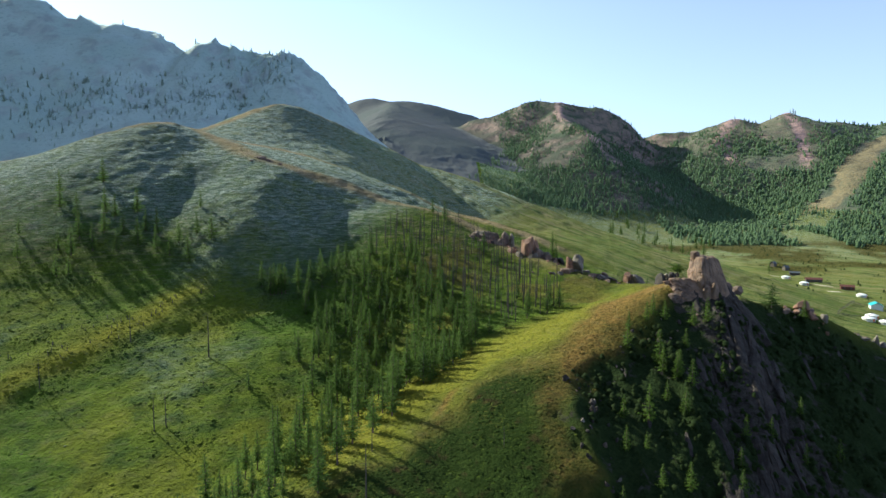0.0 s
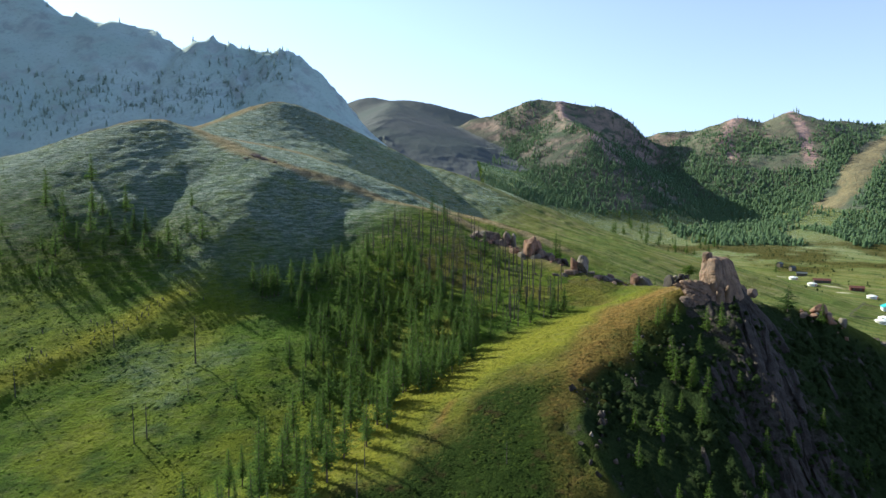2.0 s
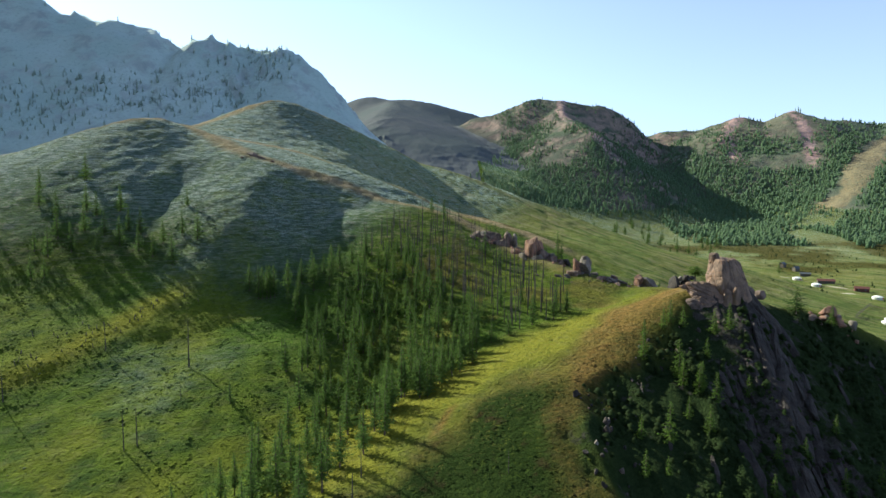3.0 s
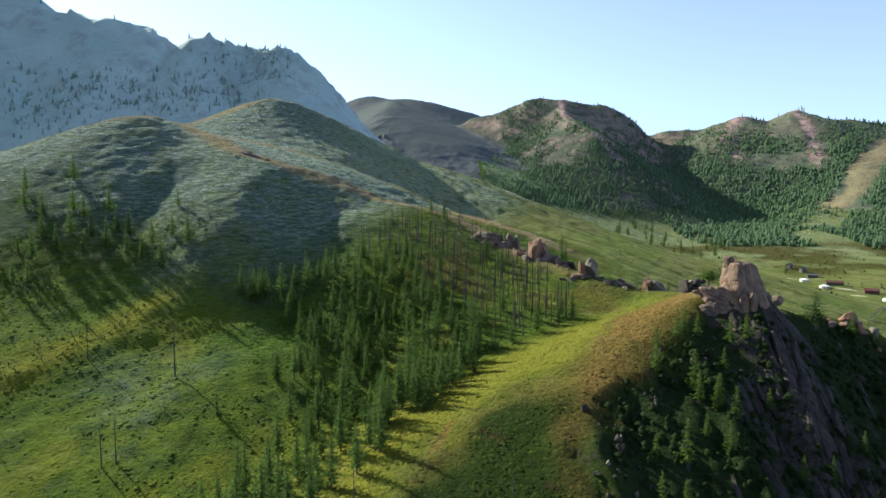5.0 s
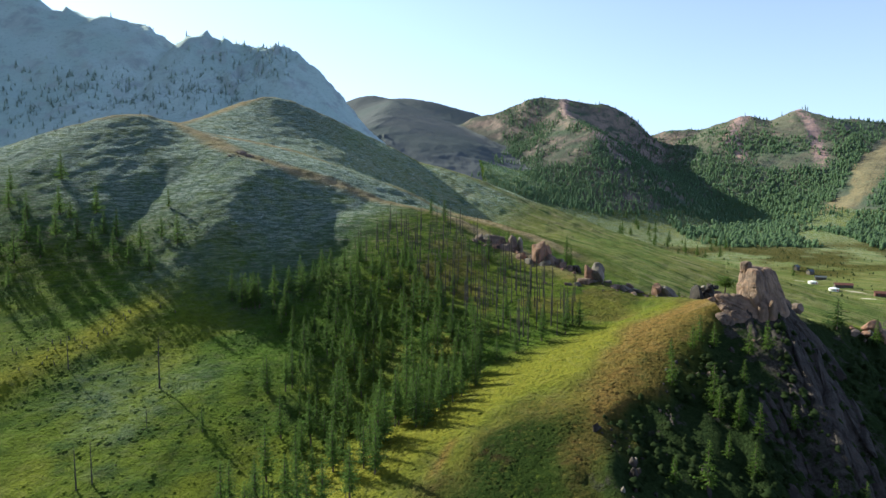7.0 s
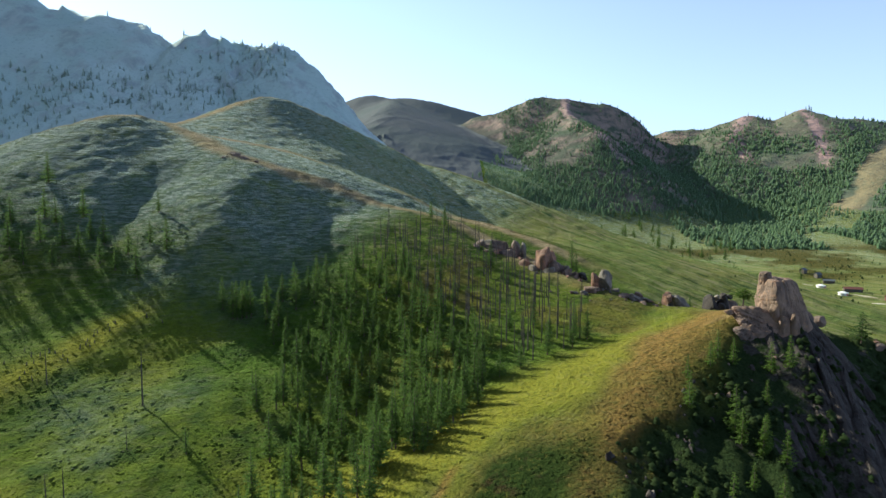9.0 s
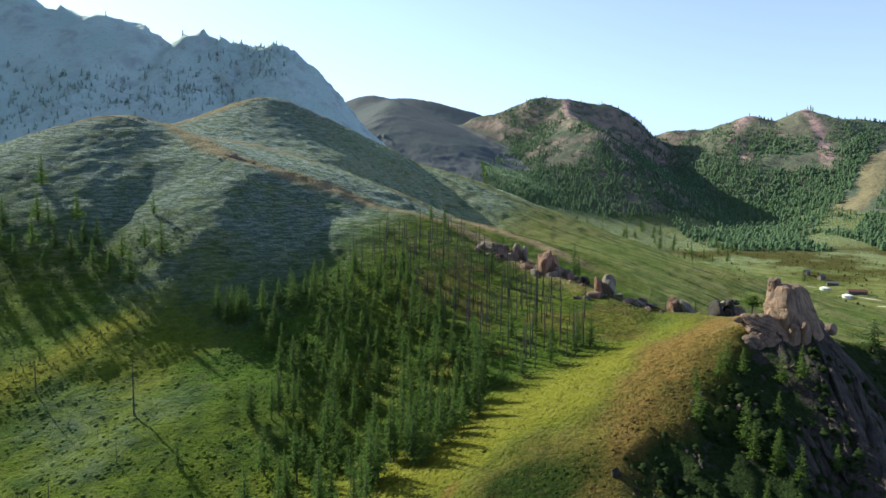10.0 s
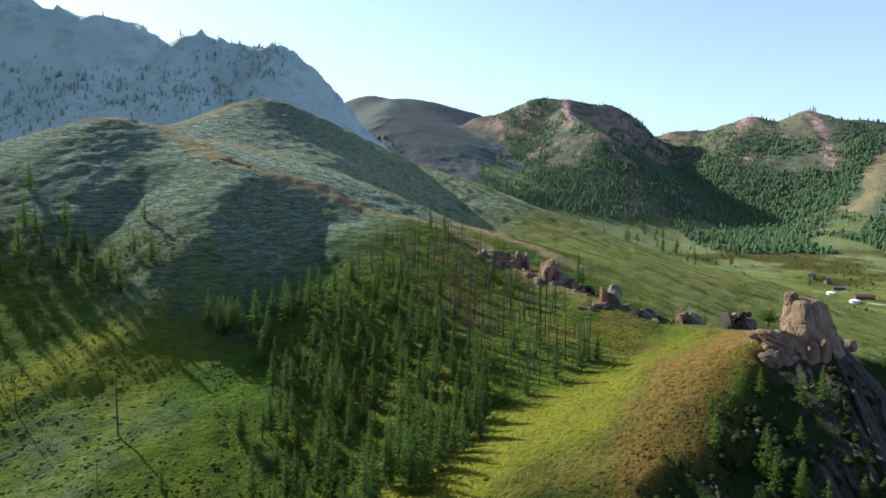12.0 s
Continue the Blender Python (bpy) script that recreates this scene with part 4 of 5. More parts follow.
crag("buttress", tower, MAT_GRANITE, 6, [(-7, -2.8, -4.4, 2.2, 2.0), (-2, -2.8, -3.8, 1.9, 1.7), (1.2, -2.6, -3.4, 1.5, 1.3), (2.6, -2.5, -3.1, 0.9, 0.8), (3.0, -2.5, -3.0, 0.2, 0.2)], 20, 2.6, 0.06, 0.2, 0.0, 32, 22)
crag("pinnacle", tower, MAT_GRANITE, 7, [(-9, 0.2, -7.2, 1.8, 1.7), (-4, -0.1, -7.3, 1.4, 1.3), (-1.4, -0.2, -7.4, 0.8, 0.7), (-0.5, -0.2, -7.4, 0.2, 0.2)], 25, 2.4, 0.05, 0.2, 0.0, 24, 18)
crag("pinnacle", tower, MAT_GRANITE, 8, [(-9, -2.2, -6.8, 1.7, 1.6), (-4.5, -2.4, -6.9, 1.4, 1.3), (-2.4, -2.5, -7.0, 1.0, 0.9), (-1.7, -2.5, -7.0, 0.3, 0.3)], 5, 2.4, 0.05, 0.2, 0.0, 24, 18)
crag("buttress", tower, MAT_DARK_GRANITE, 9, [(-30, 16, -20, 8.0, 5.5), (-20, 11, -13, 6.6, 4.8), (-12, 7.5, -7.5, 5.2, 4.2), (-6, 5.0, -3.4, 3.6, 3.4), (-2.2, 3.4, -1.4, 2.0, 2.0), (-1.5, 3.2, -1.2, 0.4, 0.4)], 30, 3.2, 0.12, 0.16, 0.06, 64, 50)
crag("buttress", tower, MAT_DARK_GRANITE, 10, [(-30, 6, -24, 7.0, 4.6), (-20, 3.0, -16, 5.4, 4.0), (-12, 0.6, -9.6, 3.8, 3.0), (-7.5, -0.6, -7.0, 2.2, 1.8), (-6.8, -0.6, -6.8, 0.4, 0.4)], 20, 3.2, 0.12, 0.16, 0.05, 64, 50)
for seed, mat, where, size, turn in (
        (14, MAT_BROWN_GRANITE, (8.2, 1.4, -3.6), (1.9, 1.7, 2.0), (0, 14, 20)),
        (15, MAT_BROWN_GRANITE, (13.2, 3.0, -5.0), (2.4, 1.9, 1.5), (0, 8, 30)),
        (26, MAT_GRANITE, (-13.6, -1.4, -1.6), (1.6, 1.2, 0.8), (10, 12, -20)),
        (27, MAT_GRANITE, (-7.4, -8.2, -8.6), (1.5, 1.2, 1.6), (12, 16, -12))):
    boulder("block", tower, mat, seed, where, size, turn, 4, 12, 0.05, 0.1, keep=(0.6, 0.92))

# dark boulders behind the saddle
saddle = outcrop("boulder_group", "pair of dark rounded boulders behind the grassy saddle", 92, 245)
for seed, where, size in ((21, (-1.8, 0, 1.6), (3.0, 2.8, 4.4)), (22, (2.8, 1.5, 2.4), (2.8, 2.4, 4.0)), (23, (-0.4, -0.4, 5.0), (1.3, 1.2, 1.0)), (24, (5.4, 1.0, 1.4), (2.2, 1.8, 2.4)), (46, (2.2, 0.4, 5.6), (1.3, 1.2, 0.9)), (48, (4.2, 1.2, 5.2), (1.5, 1.1, 0.8)), (49, (0.6, -1.8, 1.0), (1.6, 1.4, 2.6))):
    boulder("boulder", saddle, MAT_GREY_GRANITE if seed == 23 else MAT_BROWN_GRANITE if seed == 24 else MAT_DARK_GRANITE, seed, where, size, (0, 0, seed * 37), 4, 7)


def crest_group(name, label, x, y, rocks):
    thing = outcrop(name, label, x, y)
    for k, (seed, mat, dx, dy, dz, sx, sy, sz, lean) in enumerate(rocks):
        z = height(x + dx, y + dy) - height(x, y)
        boulder("boulder", thing, mat, seed, (dx, dy, z + dz), (sx, sy, sz), (0, lean, seed * 41), 4, 8, 0.05, 0.08)
    rng = random.Random(int(x * 10 + y))
    for k in range(20):
        dx, dy, s = rng.gauss(0, 6), rng.gauss(-1.5, 2.6), min(1.3, 0.3 * math.exp(rng.gauss(0.4, 0.6)))
        z = height(x + dx, y + dy) - height(x, y)
        boulder("stone", thing, rng.choice([MAT_GREY_GRANITE, MAT_BROWN_GRANITE, MAT_BROWN_GRANITE, rocks[0][1]]), 3000 + k + int(x), (dx, dy, z + 0.2 * s), (s * 1.5, s, s * 0.8), (0, rng.uniform(-20, 20), rng.uniform(0, 360)), 3, 10)
    return thing


crest_group("boulder_group", "low tan boulder with grey slabs on the grass crest", 80, 254, [
    (31, MAT_GREY_GRANITE, 2.4, 0, 1.2, 4.0, 3.0, 3.0, 14), (32, MAT_RED_GRANITE, -1.2, 0.4, 2.0, 2.4, 2.2, 2.6, -8), (33, MAT_GREY_GRANITE, 6.0, 0.6, -0.4, 2.6, 2.0, 1.3, 20)])
crest_group("boulder_group", "flat grey slabs lying in the grass of the crest", 69, 259, [
    (34, MAT_GREY_GRANITE, 0, 0, 0.5, 3.6, 2.2, 1.3, 14), (35, MAT_GREY_GRANITE, 4.4, -1.0, 0.3, 2.6, 1.8, 1.0, 10), (36, MAT_GRANITE, -3.8, 1.2, 0.4, 2.4, 1.6, 1.0, 4), (37, MAT_BROWN_GRANITE, 2.0, 2.0, 1.2, 2.4, 1.6, 1.5, 18), (38, MAT_GRANITE, 1.0, -3.0, 0.0, 2.8, 1.2, 0.6, 6)])
crest_group("boulder_group", "tall tan split boulder on the grass crest", 58.5, 266, [
    (41, MAT_GREY_GRANITE, 1.6, 0, 3.0, 2.7, 2.6, 4.2, 4), (42, MAT_RED_GRANITE, -1.8, 0.2, 3.2, 1.6, 2.0, 3.6, -4), (43, MAT_GRANITE, -3.8, -1, 0.4, 2.6, 1.8, 1.4, 0), (44, MAT_GREY_GRANITE, 5.4, 0.5, 0.2, 1.6, 1.4, 1.2, 10)])
crest_group("rock_outcrop", "rust-red granite pillar with fallen grey blocks", 42, 294, [
    (51, MAT_RED_GRANITE, 0, 0, 3.4, 3.6, 3.0, 6.6, 2), (52, MAT_RED_GRANITE, 3.4, 1.0, 2.6, 2.4, 2.6, 5.0, 8), (53, MAT_BROWN_GRANITE, 5.0, -2.0, 0.2, 3.6, 2.6, 3.4, 24), (54, MAT_GREY_GRANITE, 8.5, -4.5, 0.4, 1.6, 1.6, 3.4, 6),
    (55, MAT_BROWN_GRANITE, 11.5, -6.0, -0.4, 4.0, 2.6, 2.0, 20), (56, MAT_GREY_GRANITE, -4.4, -1.2, 0.0, 2.8, 2.2, 1.8, 0), (57, MAT_GREY_GRANITE, 1.5, -4.4, 0.0, 3.4, 2.0, 1.6, 10)])
crest_group("rock_outcrop", "dark grey jumble of granite blocks on the crest", 26, 316, [
    (61, MAT_BROWN_GRANITE, 0, 0, 1.8, 5.0, 3.6, 3.4, 10), (62, MAT_BROWN_GRANITE, 6.4, -2.0, 2.2, 3.4, 3.0, 4.0, 8), (63, MAT_GREY_GRANITE, 9.6, -5.6, 2.8, 1.6, 1.6, 4.2, 2), (64, MAT_GREY_GRANITE, -4.8, 0.4, 0.8, 2.6, 2.4, 2.6, -4),
    (65, MAT_BROWN_GRANITE, 3.4, -5.0, 0.0, 4.0, 2.6, 2.4, 12), (66, MAT_RED_GRANITE, -2.0, -4.2, -0.2, 2.4, 2.0, 1.6, 0), (67, MAT_GREY_GRANITE, -7.6, 1.8, 0.2, 2.2, 1.8, 1.8, 0), (68, MAT_RED_GRANITE, 7.8, -8.6, -0.2, 2.2, 1.6, 1.2, 0)])
crest_group("boulder_group", "pink granite blocks on the shady spur", 130, 215, [
    (71, MAT_RED_GRANITE, 0, 0, 1.4, 2.8, 2.2, 1.9, 0), (72, MAT_RED_GRANITE, -2.2, -1.0, 0.2, 1.9, 1.7, 1.1, 6), (73, MAT_RED_GRANITE, 2.4, -1.6, 0.0, 2.6, 2.0, 1.8, 4), (74, MAT_BROWN_GRANITE, 3.4, 0.8, 0.6, 1.6, 1.6, 1.4, 12)])
crest_group("boulder_group", "pale granite teeth on the low end of the spur", 163, 222, [
    (75, MAT_GREY_GRANITE, 0, 0, 0.6, 1.3, 1.4, 2.4, 4), (76, MAT_GREY_GRANITE, 3.0, 0.4, 0.2, 1.8, 1.6, 1.6, 10), (77, MAT_GREY_GRANITE, -24, -6, 0.4, 1.4, 1.2, 2.0, 10), (78, MAT_BROWN_GRANITE, 8, 0, 0.2, 3.0, 2.0, 1.6, 10)])
crest_group("boulder_group", "small dark outcrop on the dry knoll crest", -110, 366, [
    (79, MAT_BROWN_GRANITE, 0, 0, 0.4, 3.2, 2.4, 1.6, 8), (80, MAT_BROWN_GRANITE, 4.4, -1.4, 0.2, 2.6, 1.8, 1.1, 14)])

# the broken band of rock that joins the outcrops along the crest
band = outcrop("rock_outcrop", "broken band of reddish brown granite blocks along the crest", 36, 304)
BAND = random.Random(808)
for k in range(36):
    u = BAND.random()
    x, y = 16 + 40 * u + BAND.gauss(0, 2.2), 328 - 46 * u + BAND.gauss(-2.0, 2.6)
    s = min(2.6, 0.7 * math.exp(BAND.gauss(0.3, 0.5)))
    boulder("block", band, BAND.choice([MAT_BROWN_GRANITE, MAT_BROWN_GRANITE, MAT_RED_GRANITE, MAT_DARK_GRANITE]), 4000 + k, (x - 36, y - 304, height(x, y) - height(36, 304) + 0.25 * s),
            (s * BAND.uniform(0.9, 1.6), s, s * BAND.uniform(0.7, 1.4)), (BAND.uniform(-15, 15), BAND.uniform(-20, 20), BAND.uniform(0, 360)), 3, 10)

# slabs and ribs of the rock face, running down the slope
face = outcrop("cliff", "dark granite cliff of long ribs and slabs in the shade", 100, 190)
RIB = random.Random(404)
made = 0
while made < 140:
    x, y = RIB.uniform(40, 190), RIB.uniform(112, 208)
    near_tower = float(grid_value(RIBS, x, y))
    if grid_value(CLIFF, x, y) < 0.8 or RIB.random() > 0.16 + 0.84 * near_tower:
        continue
    way = math.radians(-100 + RIB.uniform(-7, 7))
    fall = (height(x - 8 * math.cos(way), y - 8 * math.sin(way)) - height(x + 8 * math.cos(way), y + 8 * math.sin(way))) / 16
    long = RIB.uniform(6.0, 13.0) * (0.5 + 0.6 * near_tower)
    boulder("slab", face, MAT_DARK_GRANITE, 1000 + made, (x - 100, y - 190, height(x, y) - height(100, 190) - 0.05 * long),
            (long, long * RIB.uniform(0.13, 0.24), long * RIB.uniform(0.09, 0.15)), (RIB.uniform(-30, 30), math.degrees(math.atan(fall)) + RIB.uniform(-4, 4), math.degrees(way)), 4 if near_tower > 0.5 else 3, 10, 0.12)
    made += 1
# loose stones along the broken edge of the brow
edge = outcrop("broken_edge", "broken brown and grey stones along the edge of the meadow", 40, 160)
made = 0
while made < 64:
    u = RIB.random()
    x, y = 33 + 46 * u + RIB.uniform(-3, 8), 158 + 42 * u + RIB.uniform(-8, 3) if RIB.random() < 0.6 else 158 - RIB.uniform(0, 42)
    if y < 158:
        x = 37 + RIB.gauss(0, 5)
    s = min(0.75, 0.28 * math.exp(RIB.gauss(0.5, 0.5)))
    if grid_value(CLIFF, x, y) < 0.05:
        continue
    boulder("stone", edge, RIB.choice([MAT_BROWN_GRANITE, MAT_DARK_GRANITE, MAT_DARK_GRANITE]), 2000 + made, (x - 40, y - 160, height(x, y) - height(40, 160) + 0.15 * s),
            (s, s * RIB.uniform(0.6, 1.0), s * RIB.uniform(0.6, 1.4)), (RIB.uniform(-20, 20), RIB.uniform(-20, 20), RIB.uniform(0, 360)), 3, 12)
    made += 1
# upright teeth of rock where the turf breaks off
teeth = outcrop("rock_teeth", "upright grey rock teeth where the turf breaks off", 38, 140)
for k in range(12):
    x, y, s = 36 + RIB.uniform(-3, 8), 122 + 3.4 * k + RIB.uniform(-3, 3), RIB.uniform(0.45, 1.0)
    boulder("tooth", teeth, MAT_GREY_GRANITE if k % 3 == 0 else MAT_DARK_GRANITE, 2500 + k, (x - 38, y - 140, height(x, y) - height(38, 140) + 0.5 * s), (s * 1.1, s * 0.8, s * RIB.uniform(1.0, 1.8)), (RIB.uniform(-35, 35), RIB.uniform(-35, 35), RIB.uniform(0, 360)), 3, 10, 0.0, 0.25)


# ---- far woods, scrub and tufts: too many to count ----
def field_at(field, x, y):
    i = np.clip(np.searchsorted(GX, x) - 1, 0, len(GX) - 2)
    j = np.clip(np.searchsorted(GY, y) - 1, 0, len(GY) - 2)
    u, v = (x - GX[i]) / (GX[i + 1] - GX[i]), (y - GY[j]) / (GY[j + 1] - GY[j])
    return (field[j, i] * (1 - u) + field[j, i + 1] * u) * (1 - v) + (field[j + 1, i] * (1 - u) + field[j + 1, i + 1] * u) * v


def joined(name, verts, faces, material, label, category):
    mesh = bpy.data.meshes.new(name)
    mesh.vertices.add(len(verts))
    mesh.vertices.foreach_set("co", verts.ravel())
    mesh.loops.add(faces.size)
    mesh.loops.foreach_set("vertex_index", faces.ravel().astype(np.int32))
    mesh.polygons.add(len(faces))
    mesh.polygons.foreach_set("loop_start", (np.arange(len(faces)) * faces.shape[1]).astype(np.int32))
    mesh.update(calc_edges=True)
    if material is MAT_GRASS:  # turf takes the colours of the ground it grows on
        for key, field in (("dry", DRY), ("heath_shade", HEATH_SHADE), ("straw", STRAW), ("sage_haze", SAGE_HAZE), ("scrub", SCRUBBY)):
            mesh.attributes.new(key, "FLOAT", "POINT").data.foreach_set("value", field_at(field, verts[:, 0], verts[:, 1]).astype(np.float32))
    mesh.materials.append(material)
    return tagged(new(name, mesh), label, category, kind="stuff")


def wood(name, x, y, tall, material, label, seed, pointed=1.0, sides=5, category="wood", spread=1.0):
    """Trees of ragged tiers: each tier a skirt of uneven points under its own tip."""
    rng = np.random.default_rng(seed)
    n = len(x)
    z = field_at(H, x, y) - 0.3
    tall = tall * np.clip(rng.lognormal(-0.15, 0.32, n), 0.4, 1.7)
    verts, faces = [], []
    step = sides + 1
    for k in range(3):
        low, high = (0.06, 0.34, 0.62)[k], (0.56, 0.8, 1.0)[k]
        wide = spread * tall * (0.19, 0.15, 0.09)[k] * (1.0 + (1 - pointed) * (0.25, 0.7, 1.2)[k])
        turn = rng.uniform(0, 6.28, n)
        base = np.empty((n, step, 3))
        for s in range(sides):
            r = wide * rng.uniform(0.55, 1.25, n)
            a = turn + 2 * np.pi * s / sides
            base[:, s] = np.stack([x + r * np.cos(a), y + r * np.sin(a), z + tall * (low + rng.uniform(-0.06, 0.06, n))], 1)
        base[:, sides] = np.stack([x + rng.uniform(-0.2, 0.2, n), y + rng.uniform(-0.2, 0.2, n), z + tall * (high - (1 - pointed) * 0.08)], 1)
        start = (np.arange(n) + n * k) * step
        for s in range(sides):
            faces.append(np.stack([start + s, start + (s + 1) % sides, start + sides], 1))
        verts.append(base.reshape(-1, 3))
    return joined(name, np.concatenate(verts), np.concatenate(faces), material, label, category)


def sown(seed, count, x0, x1, y0, y1, chance):
    """Random places kept with the chance that the function gives."""
    rng = np.random.default_rng(seed)
    x, y = rng.uniform(x0, x1, count), rng.uniform(y0, y1, count)
    keep = rng.random(count) < chance(x, y)
    return x[keep], y[keep]


BARE = tent(X, Y, "bare_spur")
BARE_LINE = BARE[1]
CRAGGY = smooth(ROCKY * (0.5 + rough(X, Y, 60, 77, 3)), 0.35, 0.6)
FOOT = H - valley(X, Y)


def east_chance(x, y):
    patch = 0.8 + 0.85 * rough(x, y, 70, 91, 5)
    foot = smooth(y + 0.12 * (x - 360) + 14 * rough(x, y, 40, 95, 3), 706, 722) * smooth(x + 0.5 * (y - 720), 310, 345)
    open_ = smooth(field_at(BARE_LINE, x, y), 16, 34)
    below = 1 - 0.93 * smooth(field_at(FOOT, x, y), 70, 150)
    glade = smooth(np.hypot((x - 455) / 26, (y - 720) / 90), 0.8, 1.2)
    shady = 1 - 0.3 * smooth(-x, -560, -510) * smooth(y, 840, 900)
    return shady * np.clip(patch, 0.03, 1) * foot * open_ * below * glade * (1 - 0.8 * field_at(CRAGGY, x, y))


def dome_chance(x, y):
    shady = 1 - 0.4 * smooth(x, 290, 335) * smooth(y, 930, 980)
    patch = 0.6 + 0.85 * rough(x, y, 60, 131, 5)
    zone = smooth(field_at(FOOT, x, y), 6, 16) * (1 - 0.8 * smooth(field_at(FOOT, x, y), 95, 200)) * (1 - 0.75 * smooth(x + 0.30 * (y - 1000), 300, 330)) * smooth(y, 825, 865)
    zone = zone * smooth(x - field_at(FLANK, x, y), -6, 14)
    return shady * np.clip(patch, 0.02, 1) * zone * (1 - 0.7 * field_at(CRAGGY, x, y))


WEST_SPUR = tent(X, Y, "west_spur")[1]


def west_chance(x, y):
    slope = 0.010 * (1 - smooth(field_at(H, x, y), 150, 290))
    return np.clip(0.6 + 0.6 * rough(x, y, 80, 151, 4), 0.0, 1) * np.maximum(slope, smooth(-field_at(WEST_SPUR, x, y), -75, -20))


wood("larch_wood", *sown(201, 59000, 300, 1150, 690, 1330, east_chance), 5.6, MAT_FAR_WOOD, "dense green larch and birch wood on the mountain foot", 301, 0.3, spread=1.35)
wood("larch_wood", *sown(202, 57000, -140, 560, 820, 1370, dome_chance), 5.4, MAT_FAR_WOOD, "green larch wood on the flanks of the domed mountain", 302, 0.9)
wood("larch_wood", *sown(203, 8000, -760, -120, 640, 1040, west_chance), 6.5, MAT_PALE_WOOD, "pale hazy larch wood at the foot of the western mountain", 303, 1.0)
# single trees against the sky on the mountain crests
cx, cy = [], []
CRESTS = random.Random(55)
for name, a, b, count in (("west_mountain", 45, 70, 10), ("dome_mountain", 5, 50, 2), ("east_mountain", 4, 40, 9)):
    line = LINES[name][2]
    for _ in range(count):
        i = CRESTS.randrange(a, min(b, len(line) - 1))
        u = CRESTS.random()
        cx.append(line[i][0] * (1 - u) + line[i + 1][0] * u + CRESTS.uniform(-8, 8))
        cy.append(line[i][1] * (1 - u) + line[i + 1][1] * u + CRESTS.uniform(-10, 10))
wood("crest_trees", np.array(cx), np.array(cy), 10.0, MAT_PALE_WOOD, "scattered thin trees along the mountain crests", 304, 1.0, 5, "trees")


def low_chance(x, y):
    lumps = np.clip(0.35 + 0.9 * rough(x, y, 18, 171, 4), 0, 1)
    return lumps * (1 - field_at(DRY, x, y)) * smooth(field_at(H, x, y) + 0.12 * (y - 150), -20, 60) ** 0.5 * (0.25 + 0.75 * (x < -18)) * smooth(-field_at(H, x, y), -42, -22)


def tufts(name, x, y, size, material, label, seed, category, lift=0.42):
    """Low cushions: six uneven points round a raised middle."""
    rng = np.random.default_rng(seed)
    n = len(x)
    z = field_at(H, x, y)
    size = size * np.clip(rng.lognormal(0, 0.4, n), 0.4, 1.9)
    turn = rng.uniform(0, 6.28, n)
    base = np.empty((n, 13, 3))
    for s in range(6):
        for ring, (r, up) in enumerate(((1.0, -0.1), (0.72, lift))):
            q = size * r * rng.uniform(0.7, 1.3, n)
            a = turn + (s + 0.5 * ring) * math.pi / 3
            base[:, ring * 6 + s] = np.stack([x + q * np.cos(a), y + q * np.sin(a), z + size * up * rng.uniform(0.6, 1.4, n)], 1)
    base[:, 12] = np.stack([x, y, z + size * lift * rng.uniform(1.2, 2.0, n)], 1)
    start = np.arange(n) * 13
    faces = []
    for s in range(6):
        t = (s + 1) % 6
        faces += [np.stack([start + s, start + t, start + 6 + s], 1), np.stack([start + t, start + 6 + t, start + 6 + s], 1), np.stack([start + 6 + s, start + 6 + t, start + 12], 1)]
    return joined(name, base.reshape(-1, 3), np.concatenate(faces), material, label, category)


tufts("low_scrub", *sown(211, 2200, -190, 20, 116, 350, low_chance), 0.27, MAT_SCRUB, "low grey-green scrub cushions dotted over the grass", 311, "scrub", 0.22)
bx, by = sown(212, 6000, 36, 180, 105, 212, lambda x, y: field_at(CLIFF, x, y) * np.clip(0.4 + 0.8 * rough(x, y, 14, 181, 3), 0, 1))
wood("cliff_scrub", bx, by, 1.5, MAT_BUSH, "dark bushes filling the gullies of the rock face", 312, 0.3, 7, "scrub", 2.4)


def brush_chance(x, y):
    return field_at(VALLEY_BRUSH, x, y) * 0.5 + 0.10 * smooth(x, 150, 230) * smooth(y, 330, 420) * smooth(-y, -760, -700) * np.clip(0.2 + rough(x, y, 30, 431, 4), 0, 1)


wood("valley_brush", *sown(215, 6000, 150, 520, 330, 760, brush_chance), 1.7, MAT_BUSH, "low dark brush scattered over the valley floor", 315, 0.3, 5, "scrub", 1.8)


def hummock_chance(x, y):
    return np.clip(0.55 + 0.5 * rough(x, y, 22, 191, 3), 0.1, 1) * (1 - field_at(CLIFF, x, y)) * (0.35 + 0.65 * (x < 0)) * (1 - smooth(field_at(HEATH_SHADE, x, y) + field_at(DRY, x, y), 0.1, 0.4))


tufts("grass_hummocks", *sown(213, 13000, -185, 48, 114, 300, hummock_chance), 0.42, MAT_GRASS, "grassy hummocks all over the sloping hollow", 313, "grass", 0.16)


def tussock_chance(x, y):
    rim = smooth(field_at(HEATH_SHADE, x, y) + 0.8 * field_at(DRY, x, y), 0.15, 0.6) * (1 - field_at(CLIFF, x, y)) * smooth(-y, -205, -190)
    return rim * np.clip(0.5 + 0.9 * rough(x, y, 9, 197, 3), 0.05, 1) * smooth(field_at(WANDER, x, y), -2, 10)


tufts("heath_tussocks", *sown(214, 9000, -40, 80, 100, 205, tussock_chance), 0.3, MAT_GRASS, "rough brown and green tussocks below the brow of the meadow", 314, "grass", 0.13)


